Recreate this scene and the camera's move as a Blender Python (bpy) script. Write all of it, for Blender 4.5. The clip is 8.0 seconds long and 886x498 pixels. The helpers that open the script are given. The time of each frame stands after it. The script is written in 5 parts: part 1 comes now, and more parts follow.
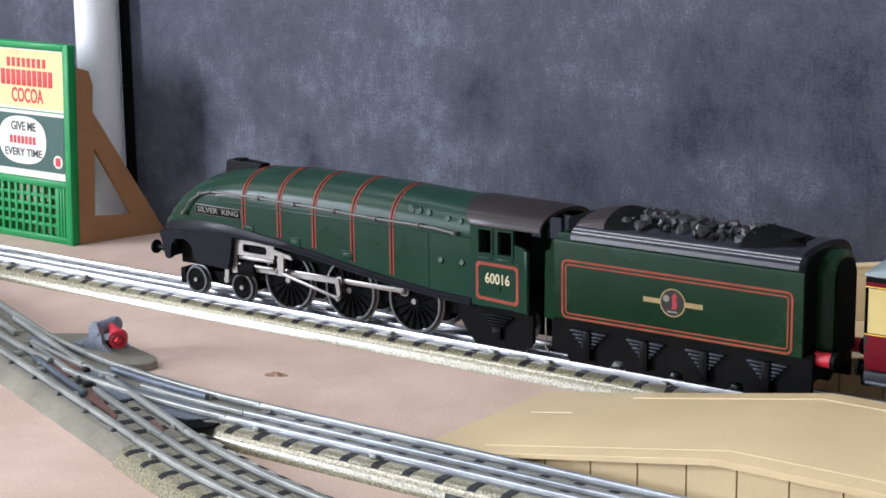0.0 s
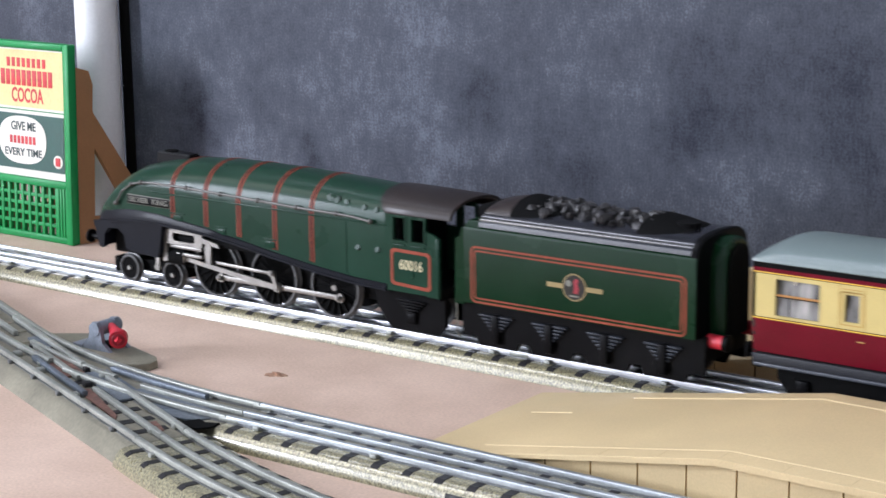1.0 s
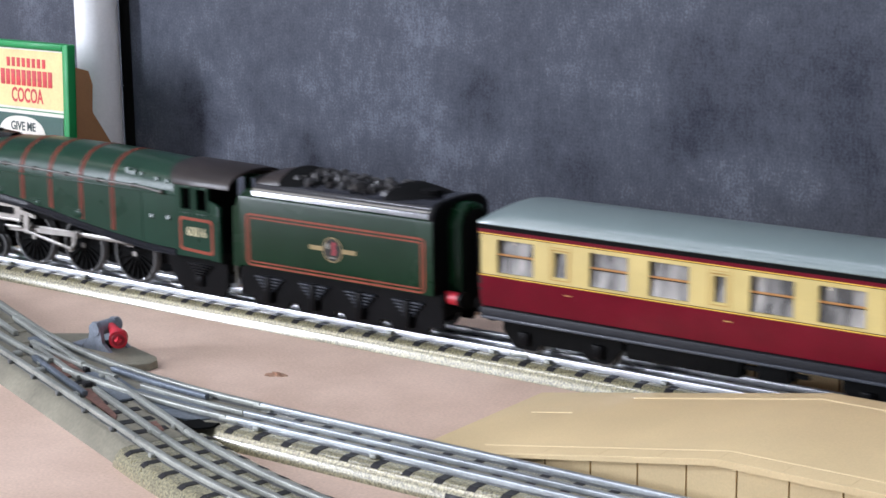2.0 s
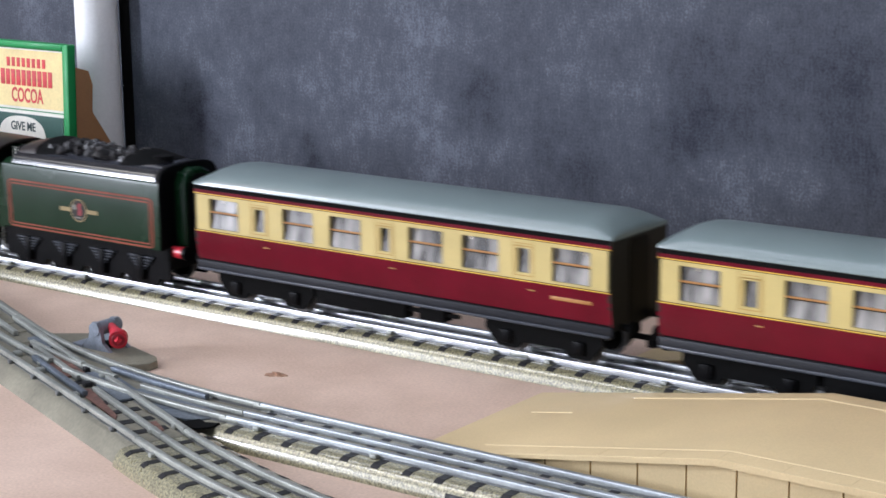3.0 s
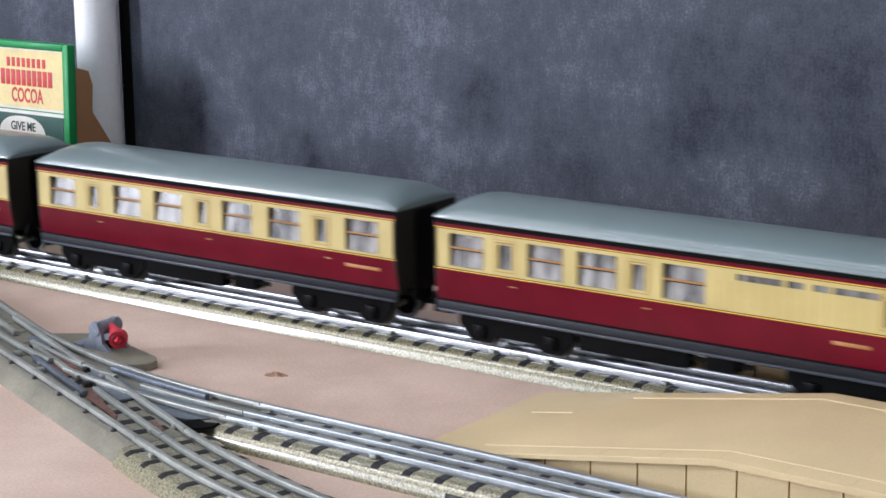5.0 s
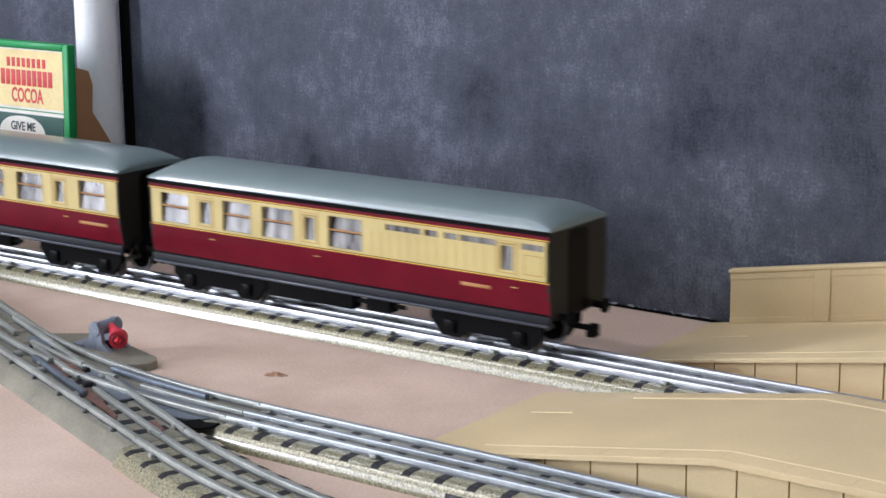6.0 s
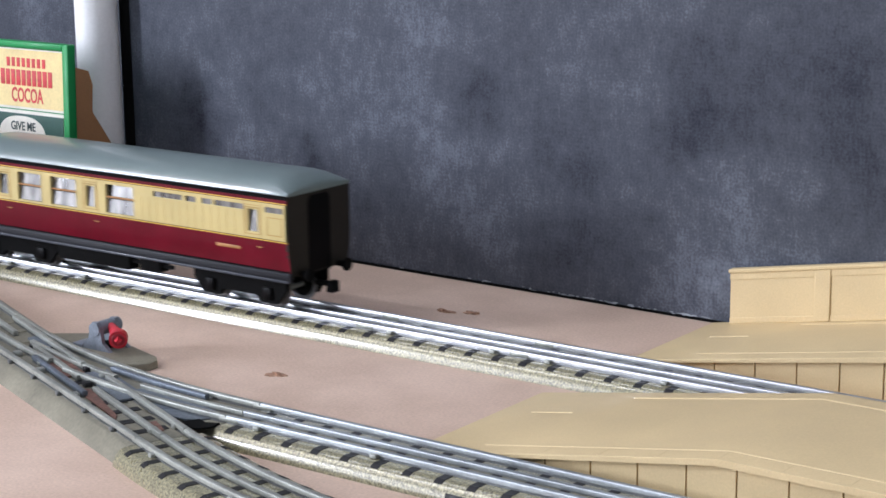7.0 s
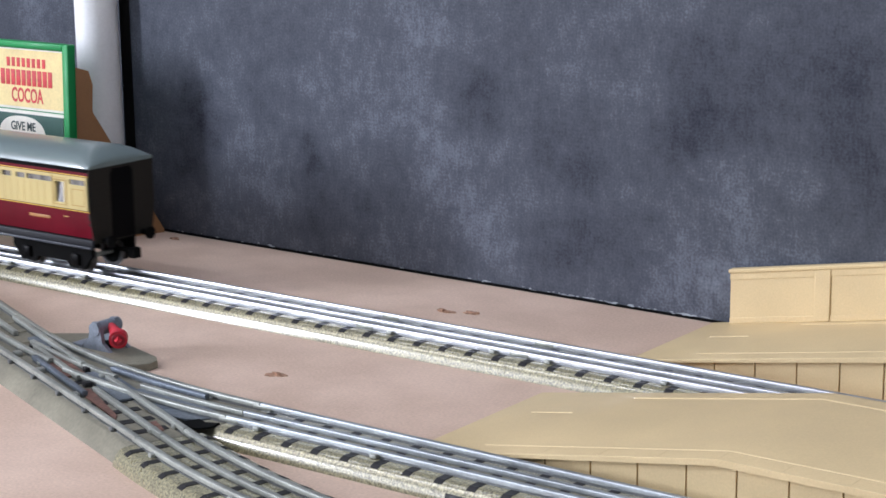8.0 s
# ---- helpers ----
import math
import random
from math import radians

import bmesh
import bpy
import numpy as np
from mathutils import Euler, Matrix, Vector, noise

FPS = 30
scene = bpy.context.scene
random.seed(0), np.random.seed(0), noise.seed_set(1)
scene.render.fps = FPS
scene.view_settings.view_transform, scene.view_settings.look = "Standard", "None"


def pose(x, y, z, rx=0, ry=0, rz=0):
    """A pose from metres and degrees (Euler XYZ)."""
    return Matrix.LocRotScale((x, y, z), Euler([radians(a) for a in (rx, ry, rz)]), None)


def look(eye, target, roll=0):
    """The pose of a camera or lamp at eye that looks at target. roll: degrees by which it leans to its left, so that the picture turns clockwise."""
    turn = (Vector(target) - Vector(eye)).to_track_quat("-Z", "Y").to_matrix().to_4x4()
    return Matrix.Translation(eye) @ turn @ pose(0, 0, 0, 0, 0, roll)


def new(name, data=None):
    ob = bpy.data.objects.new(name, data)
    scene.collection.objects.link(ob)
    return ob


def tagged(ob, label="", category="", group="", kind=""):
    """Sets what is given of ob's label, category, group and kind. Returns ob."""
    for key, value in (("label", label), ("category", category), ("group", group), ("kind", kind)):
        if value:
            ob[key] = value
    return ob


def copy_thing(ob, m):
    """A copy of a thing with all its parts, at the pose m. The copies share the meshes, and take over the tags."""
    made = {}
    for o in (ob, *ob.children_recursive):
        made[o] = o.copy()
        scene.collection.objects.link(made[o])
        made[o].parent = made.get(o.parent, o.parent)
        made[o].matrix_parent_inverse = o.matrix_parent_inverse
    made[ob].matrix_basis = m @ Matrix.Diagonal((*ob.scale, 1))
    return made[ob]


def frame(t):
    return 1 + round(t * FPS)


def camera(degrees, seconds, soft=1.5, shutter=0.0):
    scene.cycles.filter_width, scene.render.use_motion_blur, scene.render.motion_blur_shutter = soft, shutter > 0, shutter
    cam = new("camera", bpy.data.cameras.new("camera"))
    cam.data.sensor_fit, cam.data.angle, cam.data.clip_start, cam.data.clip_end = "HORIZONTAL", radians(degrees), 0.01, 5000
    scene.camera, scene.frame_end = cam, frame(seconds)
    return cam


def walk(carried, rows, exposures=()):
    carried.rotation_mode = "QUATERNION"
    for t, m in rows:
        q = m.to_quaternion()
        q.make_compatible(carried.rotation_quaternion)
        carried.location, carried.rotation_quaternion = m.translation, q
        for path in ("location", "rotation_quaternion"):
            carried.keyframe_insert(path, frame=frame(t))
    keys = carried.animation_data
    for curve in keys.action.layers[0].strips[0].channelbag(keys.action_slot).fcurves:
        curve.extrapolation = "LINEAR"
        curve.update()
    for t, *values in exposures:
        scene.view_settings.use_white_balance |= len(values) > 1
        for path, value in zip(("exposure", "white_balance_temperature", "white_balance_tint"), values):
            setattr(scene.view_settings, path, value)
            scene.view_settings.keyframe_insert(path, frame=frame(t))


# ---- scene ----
cam = camera(26.43, 8.0, soft=1.6, shutter=0.55)
EYE = (0.45187, -0.55497, 0.19252)
AIM = (EYE[0] - 0.58337, EYE[1] + 0.78298, EYE[2] - 0.21604)
walk(cam, [(0.0, look(EYE, AIM, -0.693)), (8.0, look(EYE, AIM, -0.693))], exposures=[(0.0, .14), (1.5, .12), (3.5, -.02), (8.0, -.05)])

# the train's way: seconds, metres along the track of the middle of the tender
WAY = [(0.0, .1473), (0.5, .1397), (1.0, .1083), (1.5, .0610), (1.7, .0377), (2.8, -.1136), (3.0, -.1407), (3.5, -.2061),
       (4.0, -.2849), (4.5, -.3633), (4.7, -.3974), (5.8, -.5677), (6.0, -.5929), (6.5, -.6527), (7.0, -.7137), (7.5, -.7679), (8.0, -.8241)]

# ---- light: a cloudy sky through one tall, narrow window and a skylight ----
world = bpy.data.worlds.new("sky")
scene.world = world
world.use_nodes = True
sky = world.node_tree.nodes.new("ShaderNodeTexSky")
sky.sky_type, sky.sun_disc = "NISHITA", False
sky.sun_elevation, sky.sun_rotation = radians(40), radians(-90)
world.node_tree.links.new(sky.outputs[0], world.node_tree.nodes["Background"].inputs[0])
world.node_tree.nodes["Background"].inputs[1].default_value = 0.10
sun = new("sun", bpy.data.lights.new("sun", "SUN"))
sun.data.energy, sun.data.angle, sun.data.color = 0.8, radians(25), (1, .96, .9)
sun.matrix_basis = look((-3, -1.5, 3), (0, 0, 0))


def window_light(name, eye, target, w, h, power, colour):
    lamp = new(name, bpy.data.lights.new(name, "AREA"))
    lamp.data.shape, lamp.data.size, lamp.data.size_y = "RECTANGLE", w, h
    lamp.data.energy, lamp.data.color = power, colour
    lamp.matrix_basis = look(eye, target)
    return lamp


window_light("window_daylight", (-2.42, -2.38, 0.95), (0.0, -2.38, 0.95), 0.5, 1.7, 165, (.93, .98, 1.14))
window_light("skylight_daylight", (-0.75, -0.45, 1.88), (-0.75, -0.45, 0.0), 1.4, 1.0, 64, (.92, .98, 1.16))
scene.view_settings.exposure = 0.0


# ---- materials ----
def mat(name, colour, rough=0.5, metal=0.0, grain=900.0, vary=0.12, stain=60.0, stain_amount=0.12, bump=0.05, coat=0.0, second=None, random=0.0, spec=0.5):
    m = bpy.data.materials.new(name)
    m.use_nodes = True
    nt = m.node_tree
    b = nt.nodes["Principled BSDF"]
    co = nt.nodes.new("ShaderNodeTexCoord")
    fine, broad = nt.nodes.new("ShaderNodeTexNoise"), nt.nodes.new("ShaderNodeTexNoise")
    fine.inputs["Scale"].default_value, fine.inputs["Detail"].default_value = grain, 6
    broad.inputs["Scale"].default_value, broad.inputs["Detail"].default_value = stain, 5
    for n in (fine, broad):
        nt.links.new(co.outputs["Object"], n.inputs["Vector"])
    r1, r2 = nt.nodes.new("ShaderNodeMapRange"), nt.nodes.new("ShaderNodeMapRange")
    for r, n, a in ((r1, fine, vary), (r2, broad, stain_amount)):
        r.inputs["From Min"].default_value, r.inputs["From Max"].default_value = 0.3, 0.7
        r.inputs["To Min"].default_value, r.inputs["To Max"].default_value = 1 - a, 1 + a
        nt.links.new(n.outputs["Fac"], r.inputs["Value"])
    mul = nt.nodes.new("ShaderNodeMath")
    mul.operation = "MULTIPLY"
    nt.links.new(r1.outputs[0], mul.inputs[0])
    nt.links.new(r2.outputs[0], mul.inputs[1])
    fac = mul.outputs[0]
    if random:
        info = nt.nodes.new("ShaderNodeObjectInfo")
        rr = nt.nodes.new("ShaderNodeMapRange")
        rr.inputs["To Min"].default_value, rr.inputs["To Max"].default_value = 1 - random, 1 + random
        nt.links.new(info.outputs["Random"], rr.inputs["Value"])
        m2 = nt.nodes.new("ShaderNodeMath")
        m2.operation = "MULTIPLY"
        nt.links.new(fac, m2.inputs[0])
        nt.links.new(rr.outputs[0], m2.inputs[1])
        fac = m2.outputs[0]
    if second:
        mix = nt.nodes.new("ShaderNodeMix")
        mix.data_type = "RGBA"
        mix.inputs[6].default_value, mix.inputs[7].default_value = (*colour, 1), (*second, 1)
        ramp = nt.nodes.new("ShaderNodeMapRange")
        ramp.inputs["From Min"].default_value, ramp.inputs["From Max"].default_value = 0.42, 0.62
        nt.links.new(broad.outputs["Fac"], ramp.inputs["Value"])
        nt.links.new(ramp.outputs[0], mix.inputs[0])
        base = mix.outputs[2]
    else:
        rgb = nt.nodes.new("ShaderNodeRGB")
        rgb.outputs[0].default_value = (*colour, 1)
        base = rgb.outputs[0]
    sc = nt.nodes.new("ShaderNodeVectorMath")
    sc.operation = "SCALE"
    nt.links.new(base, sc.inputs[0])
    nt.links.new(fac, sc.inputs["Scale"])
    nt.links.new(sc.outputs[0], b.inputs["Base Color"])
    rg = nt.nodes.new("ShaderNodeMapRange")
    rg.inputs["To Min"].default_value, rg.inputs["To Max"].default_value = max(0.02, rough - 0.1), min(1, rough + 0.1)
    nt.links.new(broad.outputs["Fac"], rg.inputs["Value"])
    nt.links.new(rg.outputs[0], b.inputs["Roughness"])
    b.inputs["Metallic"].default_value = metal
    b.inputs["Specular IOR Level"].default_value = spec
    b.inputs["Coat Weight"].default_value = coat
    b.inputs["Coat Roughness"].default_value = 0.12
    if bump:
        bp = nt.nodes.new("ShaderNodeBump")
        bp.inputs["Strength"].default_value, bp.inputs["Distance"].default_value = bump, 0.001
        nt.links.new(fine.outputs["Fac"], bp.inputs["Height"])
        nt.links.new(bp.outputs[0], b.inputs["Normal"])
    return m


LOCO_GREEN = mat("loco_green", (.0085, .037, .021), .30, 0, 1500, .08, 40, .12, .015, .05, spec=.15)
TENDER_GREEN = mat("tender_green", (.0033, .022, .0075), .26, 0, 1500, .08, 40, .12, .015, .03, spec=.16)
BLACK = mat("black_paint", (.003, .003, .0035), .4, 0, 1200, .2, 60, .2, .03, 0, spec=.08)
SOOT = mat("matt_black", (.004, .004, .004), .85, 0, 1200, .25, 60, .2, .05, spec=.1)
ROOFBROWN = mat("cab_roof_paint", (.026, .019, .017), .45, 0, 1400, .15, 60, .2, .03, .08, spec=.22)
GLOSSBLACK = mat("gloss_black", (.010, .010, .013), .20, 0, 1200, .2, 60, .2, .012, .6, spec=.5)
RAILGREY = mat("handrail_metal", (.11, .105, .095), .5, .5, 2000, .1, 100, .1, 0)
LEAFGREY = mat("spring_grey", (.022, .026, .034), .45, 0, 2000, .2, 100, .2, 0, spec=.3)
SLATE = mat("valance_black", (.006, .007, .011), .45, 0, 1200, .15, 60, .2, .03, .04, spec=.12)
ORANGE = mat("orange_lining", (.26, .054, .029), .5, 0, 2500, .15, 120, .15, .01, spec=.2)
CREAMTEXT = mat("cream_lettering", (.64, .57, .36), .5, 0, 2500, .1, 120, .1, 0, spec=.2)
PLATEGREY = mat("plate_edge_grey", (.19, .185, .155), .5, .1, 2500, .15, 150, .15, .02, spec=.3)
NICKEL = mat("nickel", (.36, .345, .32), .40, .8, 2500, .12, 150, .15, 0)
STEEL = mat("bright_steel", (.62, .63, .65), .36, .80, 700, .06, 45, .14, .006)
MIDSTEEL = mat("worn_steel", (.38, .405, .415), .44, .62, 700, .08, 60, .22, .006)
DULLSTEEL = mat("dull_steel", (.32, .33, .295), .44, .4, 700, .12, 70, .25, .006)
RAILWEB = mat("rail_web", (.17, .175, .17), .5, .4, 1200, .15, 80, .25, .01)
MIDWEB = mat("grey_rail_web", (.24, .25, .25), .45, .5, 1200, .12, 80, .2, .008)
BRIGHTWEB = mat("bright_rail_web", (.36, .37, .38), .40, .6, 1200, .1, 60, .15, .006)
TYRE = mat("tyre_steel", (.13, .13, .13), .40, .7, 1500, .15, 100, .2, 0)
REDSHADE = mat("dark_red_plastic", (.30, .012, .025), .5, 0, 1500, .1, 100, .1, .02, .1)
RED = mat("red_paint", (.56, .022, .04), .42, 0, 1500, .1, 100, .1, .02, .2)
COAL = mat("coal", (.028, .026, .026), .34, 0, 900, .5, 200, .3, .25)
ENDBROWN = mat("coach_end_black", (.016, .014, .010), .6, 0, 900, .2, 60, .25, .03, spec=.3)
CREAM = mat("coach_cream", (.57, .45, .170), .42, 0, 2000, .05, 60, .08, .01, .25)
CRIMSON = mat("coach_crimson", (.130, .0030, .0125), .34, 0, 2000, .08, 60, .16, .01, .08, spec=.14)
YELLOW = mat("yellow_line", (.80, .50, .06), .45, 0, 2000, .08, 80, .1, 0)
EMBLEMGOLD = mat("dull_emblem_gold", (.30, .215, .085), .5, 0, 2500, .2, 150, .15, 0)
GOLD = mat("gold_line", (.45, .28, .07), .5, 0, 2000, .1, 80, .1, 0)
ROOFGREY = mat("coach_roof_grey", (.165, .210, .203), .36, 0, 1400, .05, 40, .05, 0, .35)
SOLEBAR = mat("solebar_grey", (.015, .016, .020), .5, 0, 1400, .12, 60, .15, .02, 0, spec=.2)
STEPGREY = mat("step_board_grey", (.045, .051, .063), .45, 0, 1400, .12, 60, .15, .02, .1, spec=.3)
BARBROWN = mat("window_bar_brown", (.42, .19, .05), .5, 0, 2000, .1, 80, .1, 0)
INTERIOR = mat("coach_interior", (.50, .44, .36), .6, 0, 300, .35, 95, .7, .02)
INTERIORDARK = mat("coach_seats", (.10, .08, .07), .6, 0, 700, .2, 90, .3, .02)
BOARD = mat("hardboard", (.605, .44, .338), .8, 0, 900, .09, 28, .07, .03, 0, (.64, .475, .372), spec=.3)
BALLAST = mat("printed_ballast", (.33, .30, .175), .30, .1, 1300, .6, 900, .3, .04, .9, (.160, .145, .088))
TIMBER = mat("printed_sleeper", (.020, .019, .020), .55, 0, 900, .35, 160, .35, .02, .03, spec=.22)
TRACKPLATE = mat("turnout_plate", (.225, .208, .155), .5, .15, 700, .12, 60, .18, .02, .05, spec=.35)
BLUEGREY = mat("blue_grey_metal", (.15, .175, .205), .5, .4, 700, .15, 60, .2, .03, spec=.35)
RUST = mat("rusty_tinplate", (.20, .10, .075), .6, .3, 900, .3, 200, .3, .05)
PLATFORM = mat("tan_plastic", (.635, .485, .265), .55, 0, 1500, .05, 30, .07, .03, .08)
JOINT = mat("joint_shade_plastic", (.30, .17, .06), .6, 0, 1500, .05, 60, .1, .02)
GREENPLASTIC = mat("green_plastic", (.010, .27, .070), .5, 0, 1200, .05, 60, .08, .01, .05, spec=.3)
BROWNPLASTIC = mat("brown_plastic", (.32, .155, .06), .5, 0, 1200, .06, 50, .1, .02, .1)
PAPERYELLOW = mat("yellow_poster", (.83, .65, .30), .6, 0, 900, .06, 90, .09, .01)
PAPERWHITE = mat("off_white_paper", (.80, .76, .66), .6, 0, 900, .05, 90, .09, .01)
PAPERGREEN = mat("dark_green_paper", (.012, .075, .055), .5, 0, 900, .08, 90, .1, .01)
INKRED = mat("red_ink", (.62, .045, .05), .6, 0, 900, .15, 150, .12, 0)
INKBLACK = mat("dark_ink", (.03, .05, .045), .6, 0, 900, .1, 150, .1, 0)
WHITEPIPE = mat("white_pipe", (.88, .88, .88), .42, 0, 700, .03, 20, .06, .01, .05)
LEVERGREY = mat("grey_casting", (.20, .225, .26), .5, .1, 900, .15, 150, .2, .04)
PLASTER = mat("room_plaster", (.62, .61, .60), .85, 0, 120, .05, 3, .06, .05)
DARKPLASTER = mat("room_wall_paint", (.60, .60, .60), .85, 0, 120, .05, 3, .06, .05)
CARPET = mat("room_carpet", (.16, .13, .11), .95, 0, 400, .3, 6, .15, .2)
WOODLEG = mat("softwood", (.42, .28, .15), .6, 0, 200, .12, 20, .2, .05)
HOLE = mat("torn_hardboard", (.37, .215, .14), .9, 0, 1500, .35, 400, .4, .3)
WHITEFRAME = mat("white_window_paint", (.78, .78, .76), .4, 0, 300, .04, 20, .05, .01)
CHALK = mat("chalk_dust", (.32, .34, .37), .9, 0, 1500, .3, 200, .3, .1)


# wiped marks on the chalkboard, with the billboard's shadow painted in at the left: x, height, radius in metres,
# lighter (+) or darker (-)
SMUDGES_AND_SHADOW = [(.090, .130, .095, .03), (.190, .125, .090, -.05), (.110, .165, .05, -.06), (.02, .150, .05, -.04), (-.014, .073, .017, -.06), (-.008, .088, .012, -.06), (-.035, .048, .040, .08), (-.110, .044, .009, -.16), (-.104, .062, .020, -.04), (-.134, .066, .014, -.05), (-.058, .047, .012, -.10), (-.185, .050, .026, -.15), (-.176, .062, .018, -.13), (-.176, .036, .020, -.10), (.075, .030, .020, -.14), (.100, .042, .014, -.10),
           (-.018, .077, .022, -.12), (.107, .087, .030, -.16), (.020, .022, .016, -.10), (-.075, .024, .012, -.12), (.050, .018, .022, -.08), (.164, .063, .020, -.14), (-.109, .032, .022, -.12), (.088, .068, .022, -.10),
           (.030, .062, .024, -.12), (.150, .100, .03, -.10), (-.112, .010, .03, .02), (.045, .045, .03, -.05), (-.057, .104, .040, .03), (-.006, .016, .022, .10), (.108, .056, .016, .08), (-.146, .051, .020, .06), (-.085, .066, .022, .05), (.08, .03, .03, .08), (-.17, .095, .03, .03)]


def slate_board():
    m = bpy.data.materials.new("chalkboard")
    m.use_nodes = True
    nt = m.node_tree
    b = nt.nodes["Principled BSDF"]
    co = nt.nodes.new("ShaderNodeTexCoord")

    def math_node(op, x, y):
        n = nt.nodes.new("ShaderNodeMath")
        n.operation = op
        for i, v in enumerate((x, y)):
            if isinstance(v, (int, float)):
                n.inputs[i].default_value = v
            else:
                nt.links.new(v, n.inputs[i])
        return n.outputs[0]

    def noise_node(scale, detail, sx=1.0, sz=1.0, distort=0.0):
        mp = nt.nodes.new("ShaderNodeMapping")
        mp.inputs["Scale"].default_value = (sx, 1, sz)
        nt.links.new(co.outputs["Object"], mp.inputs[0])
        n = nt.nodes.new("ShaderNodeTexNoise")
        n.inputs["Scale"].default_value, n.inputs["Detail"].default_value, n.inputs["Distortion"].default_value = scale, detail, distort
        nt.links.new(mp.outputs[0], n.inputs["Vector"])
        return n

    cloud, wipe, mid = noise_node(16, 5, distort=.3), noise_node(45, 6, .9, 1.3, .3), noise_node(170, 6, 1.1, .8)
    weave_a, weave_b = noise_node(430, 4, .35, 2.8), noise_node(330, 5, 2.6, .5)
    speck = noise_node(900, 5)
    total = math_node("ADD", math_node("MULTIPLY", cloud.outputs["Fac"], .24), .055)
    for n, w in ((wipe, .22), (mid, .18), (weave_a, .07), (weave_b, .10), (speck, .26)):
        total = math_node("ADD", total, math_node("MULTIPLY", n.outputs["Fac"], w))
    # marks and painted shadow with soft, uneven outlines
    warp = noise_node(38, 4)
    shift = nt.nodes.new("ShaderNodeVectorMath")
    shift.operation = "SCALE"
    shift.inputs["Scale"].default_value = .045
    nt.links.new(warp.outputs["Color"], shift.inputs[0])
    place = nt.nodes.new("ShaderNodeVectorMath")
    nt.links.new(co.outputs["Object"], place.inputs[0])
    nt.links.new(shift.outputs[0], place.inputs[1])
    for x, z, r, w in SMUDGES_AND_SHADOW:
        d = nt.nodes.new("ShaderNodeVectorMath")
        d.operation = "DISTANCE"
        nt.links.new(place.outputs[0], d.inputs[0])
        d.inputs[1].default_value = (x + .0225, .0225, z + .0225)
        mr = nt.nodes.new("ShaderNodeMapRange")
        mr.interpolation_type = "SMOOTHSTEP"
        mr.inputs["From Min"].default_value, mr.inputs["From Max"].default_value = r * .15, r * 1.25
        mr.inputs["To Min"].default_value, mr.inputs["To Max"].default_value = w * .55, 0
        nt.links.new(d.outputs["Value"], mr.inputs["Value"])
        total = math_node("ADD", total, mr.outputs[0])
    ramp = nt.nodes.new("ShaderNodeValToRGB")
    e = ramp.color_ramp.elements
    e[0].position, e[0].color = .37, (.018, .021, .033, 1)
    e[1].position, e[1].color = .84, (.25, .277, .335, 1)
    e.new(.61).color = (.087, .096, .119, 1)
    nt.links.new(total, ramp.inputs[0])
    nt.links.new(ramp.outputs[0], b.inputs["Base Color"])
    b.inputs["Roughness"].default_value = .8
    b.inputs["Specular IOR Level"].default_value = .2
    return m


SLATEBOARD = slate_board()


def celluloid():
    """Old glazing strip: partly clear and cloudy; upright streaks paint reflections into its colour."""
    m = bpy.data.materials.new("celluloid")
    m.use_nodes = True
    nt = m.node_tree
    b = nt.nodes["Principled BSDF"]
    co, mp, n = nt.nodes.new("ShaderNodeTexCoord"), nt.nodes.new("ShaderNodeMapping"), nt.nodes.new("ShaderNodeTexNoise")
    mp.inputs["Scale"].default_value = (1.6, 1, .35)
    n.inputs["Scale"].default_value, n.inputs["Detail"].default_value = 150, 3
    ramp = nt.nodes.new("ShaderNodeValToRGB")
    e = ramp.color_ramp.elements
    e[0].position, e[0].color = .36, (.10, .095, .09, 1)
    e[1].position, e[1].color = .66, (.60, .575, .54, 1)
    nt.links.new(co.outputs["Object"], mp.inputs[0])
    nt.links.new(mp.outputs[0], n.inputs["Vector"])
    nt.links.new(n.outputs["Fac"], ramp.inputs[0])
    nt.links.new(ramp.outputs[0], b.inputs["Base Color"])
    b.inputs["Roughness"].default_value = .17
    b.inputs["IOR"].default_value = 1.48
    b.inputs["Transmission Weight"].default_value = .5
    return m


GLASS = celluloid()


# ---- shaping helpers; every shape is in millimetres ----
def box(bm, x0, x1, y0, y1, z0, z1, bevel=0.0):
    r = bmesh.ops.create_cube(bm, size=1, matrix=Matrix.Translation(((x0 + x1) / 2, (y0 + y1) / 2, (z0 + z1) / 2)) @ Matrix.Diagonal((x1 - x0, y1 - y0, z1 - z0, 1)))
    if bevel:
        vs = set(r["verts"])
        es = [e for e in bm.edges if e.verts[0] in vs and e.verts[1] in vs]
        bmesh.ops.bevel(bm, geom=es, offset=bevel, segments=2, affect="EDGES", profile=0.5)
    return r["verts"]


def rod(bm, a, b, r, seg=12, r2=None):
    a, b = Vector(a), Vector(b)
    d = b - a
    m = Matrix.Translation((a + b) / 2) @ d.to_track_quat("Z", "Y").to_matrix().to_4x4()
    bmesh.ops.create_cone(bm, cap_ends=True, segments=seg, radius1=r, radius2=r if r2 is None else r2, depth=d.length, matrix=m)


def ball(bm, c, r, seg=10):
    bmesh.ops.create_uvsphere(bm, u_segments=seg, v_segments=max(6, seg // 2), radius=r, matrix=Matrix.Translation(c))


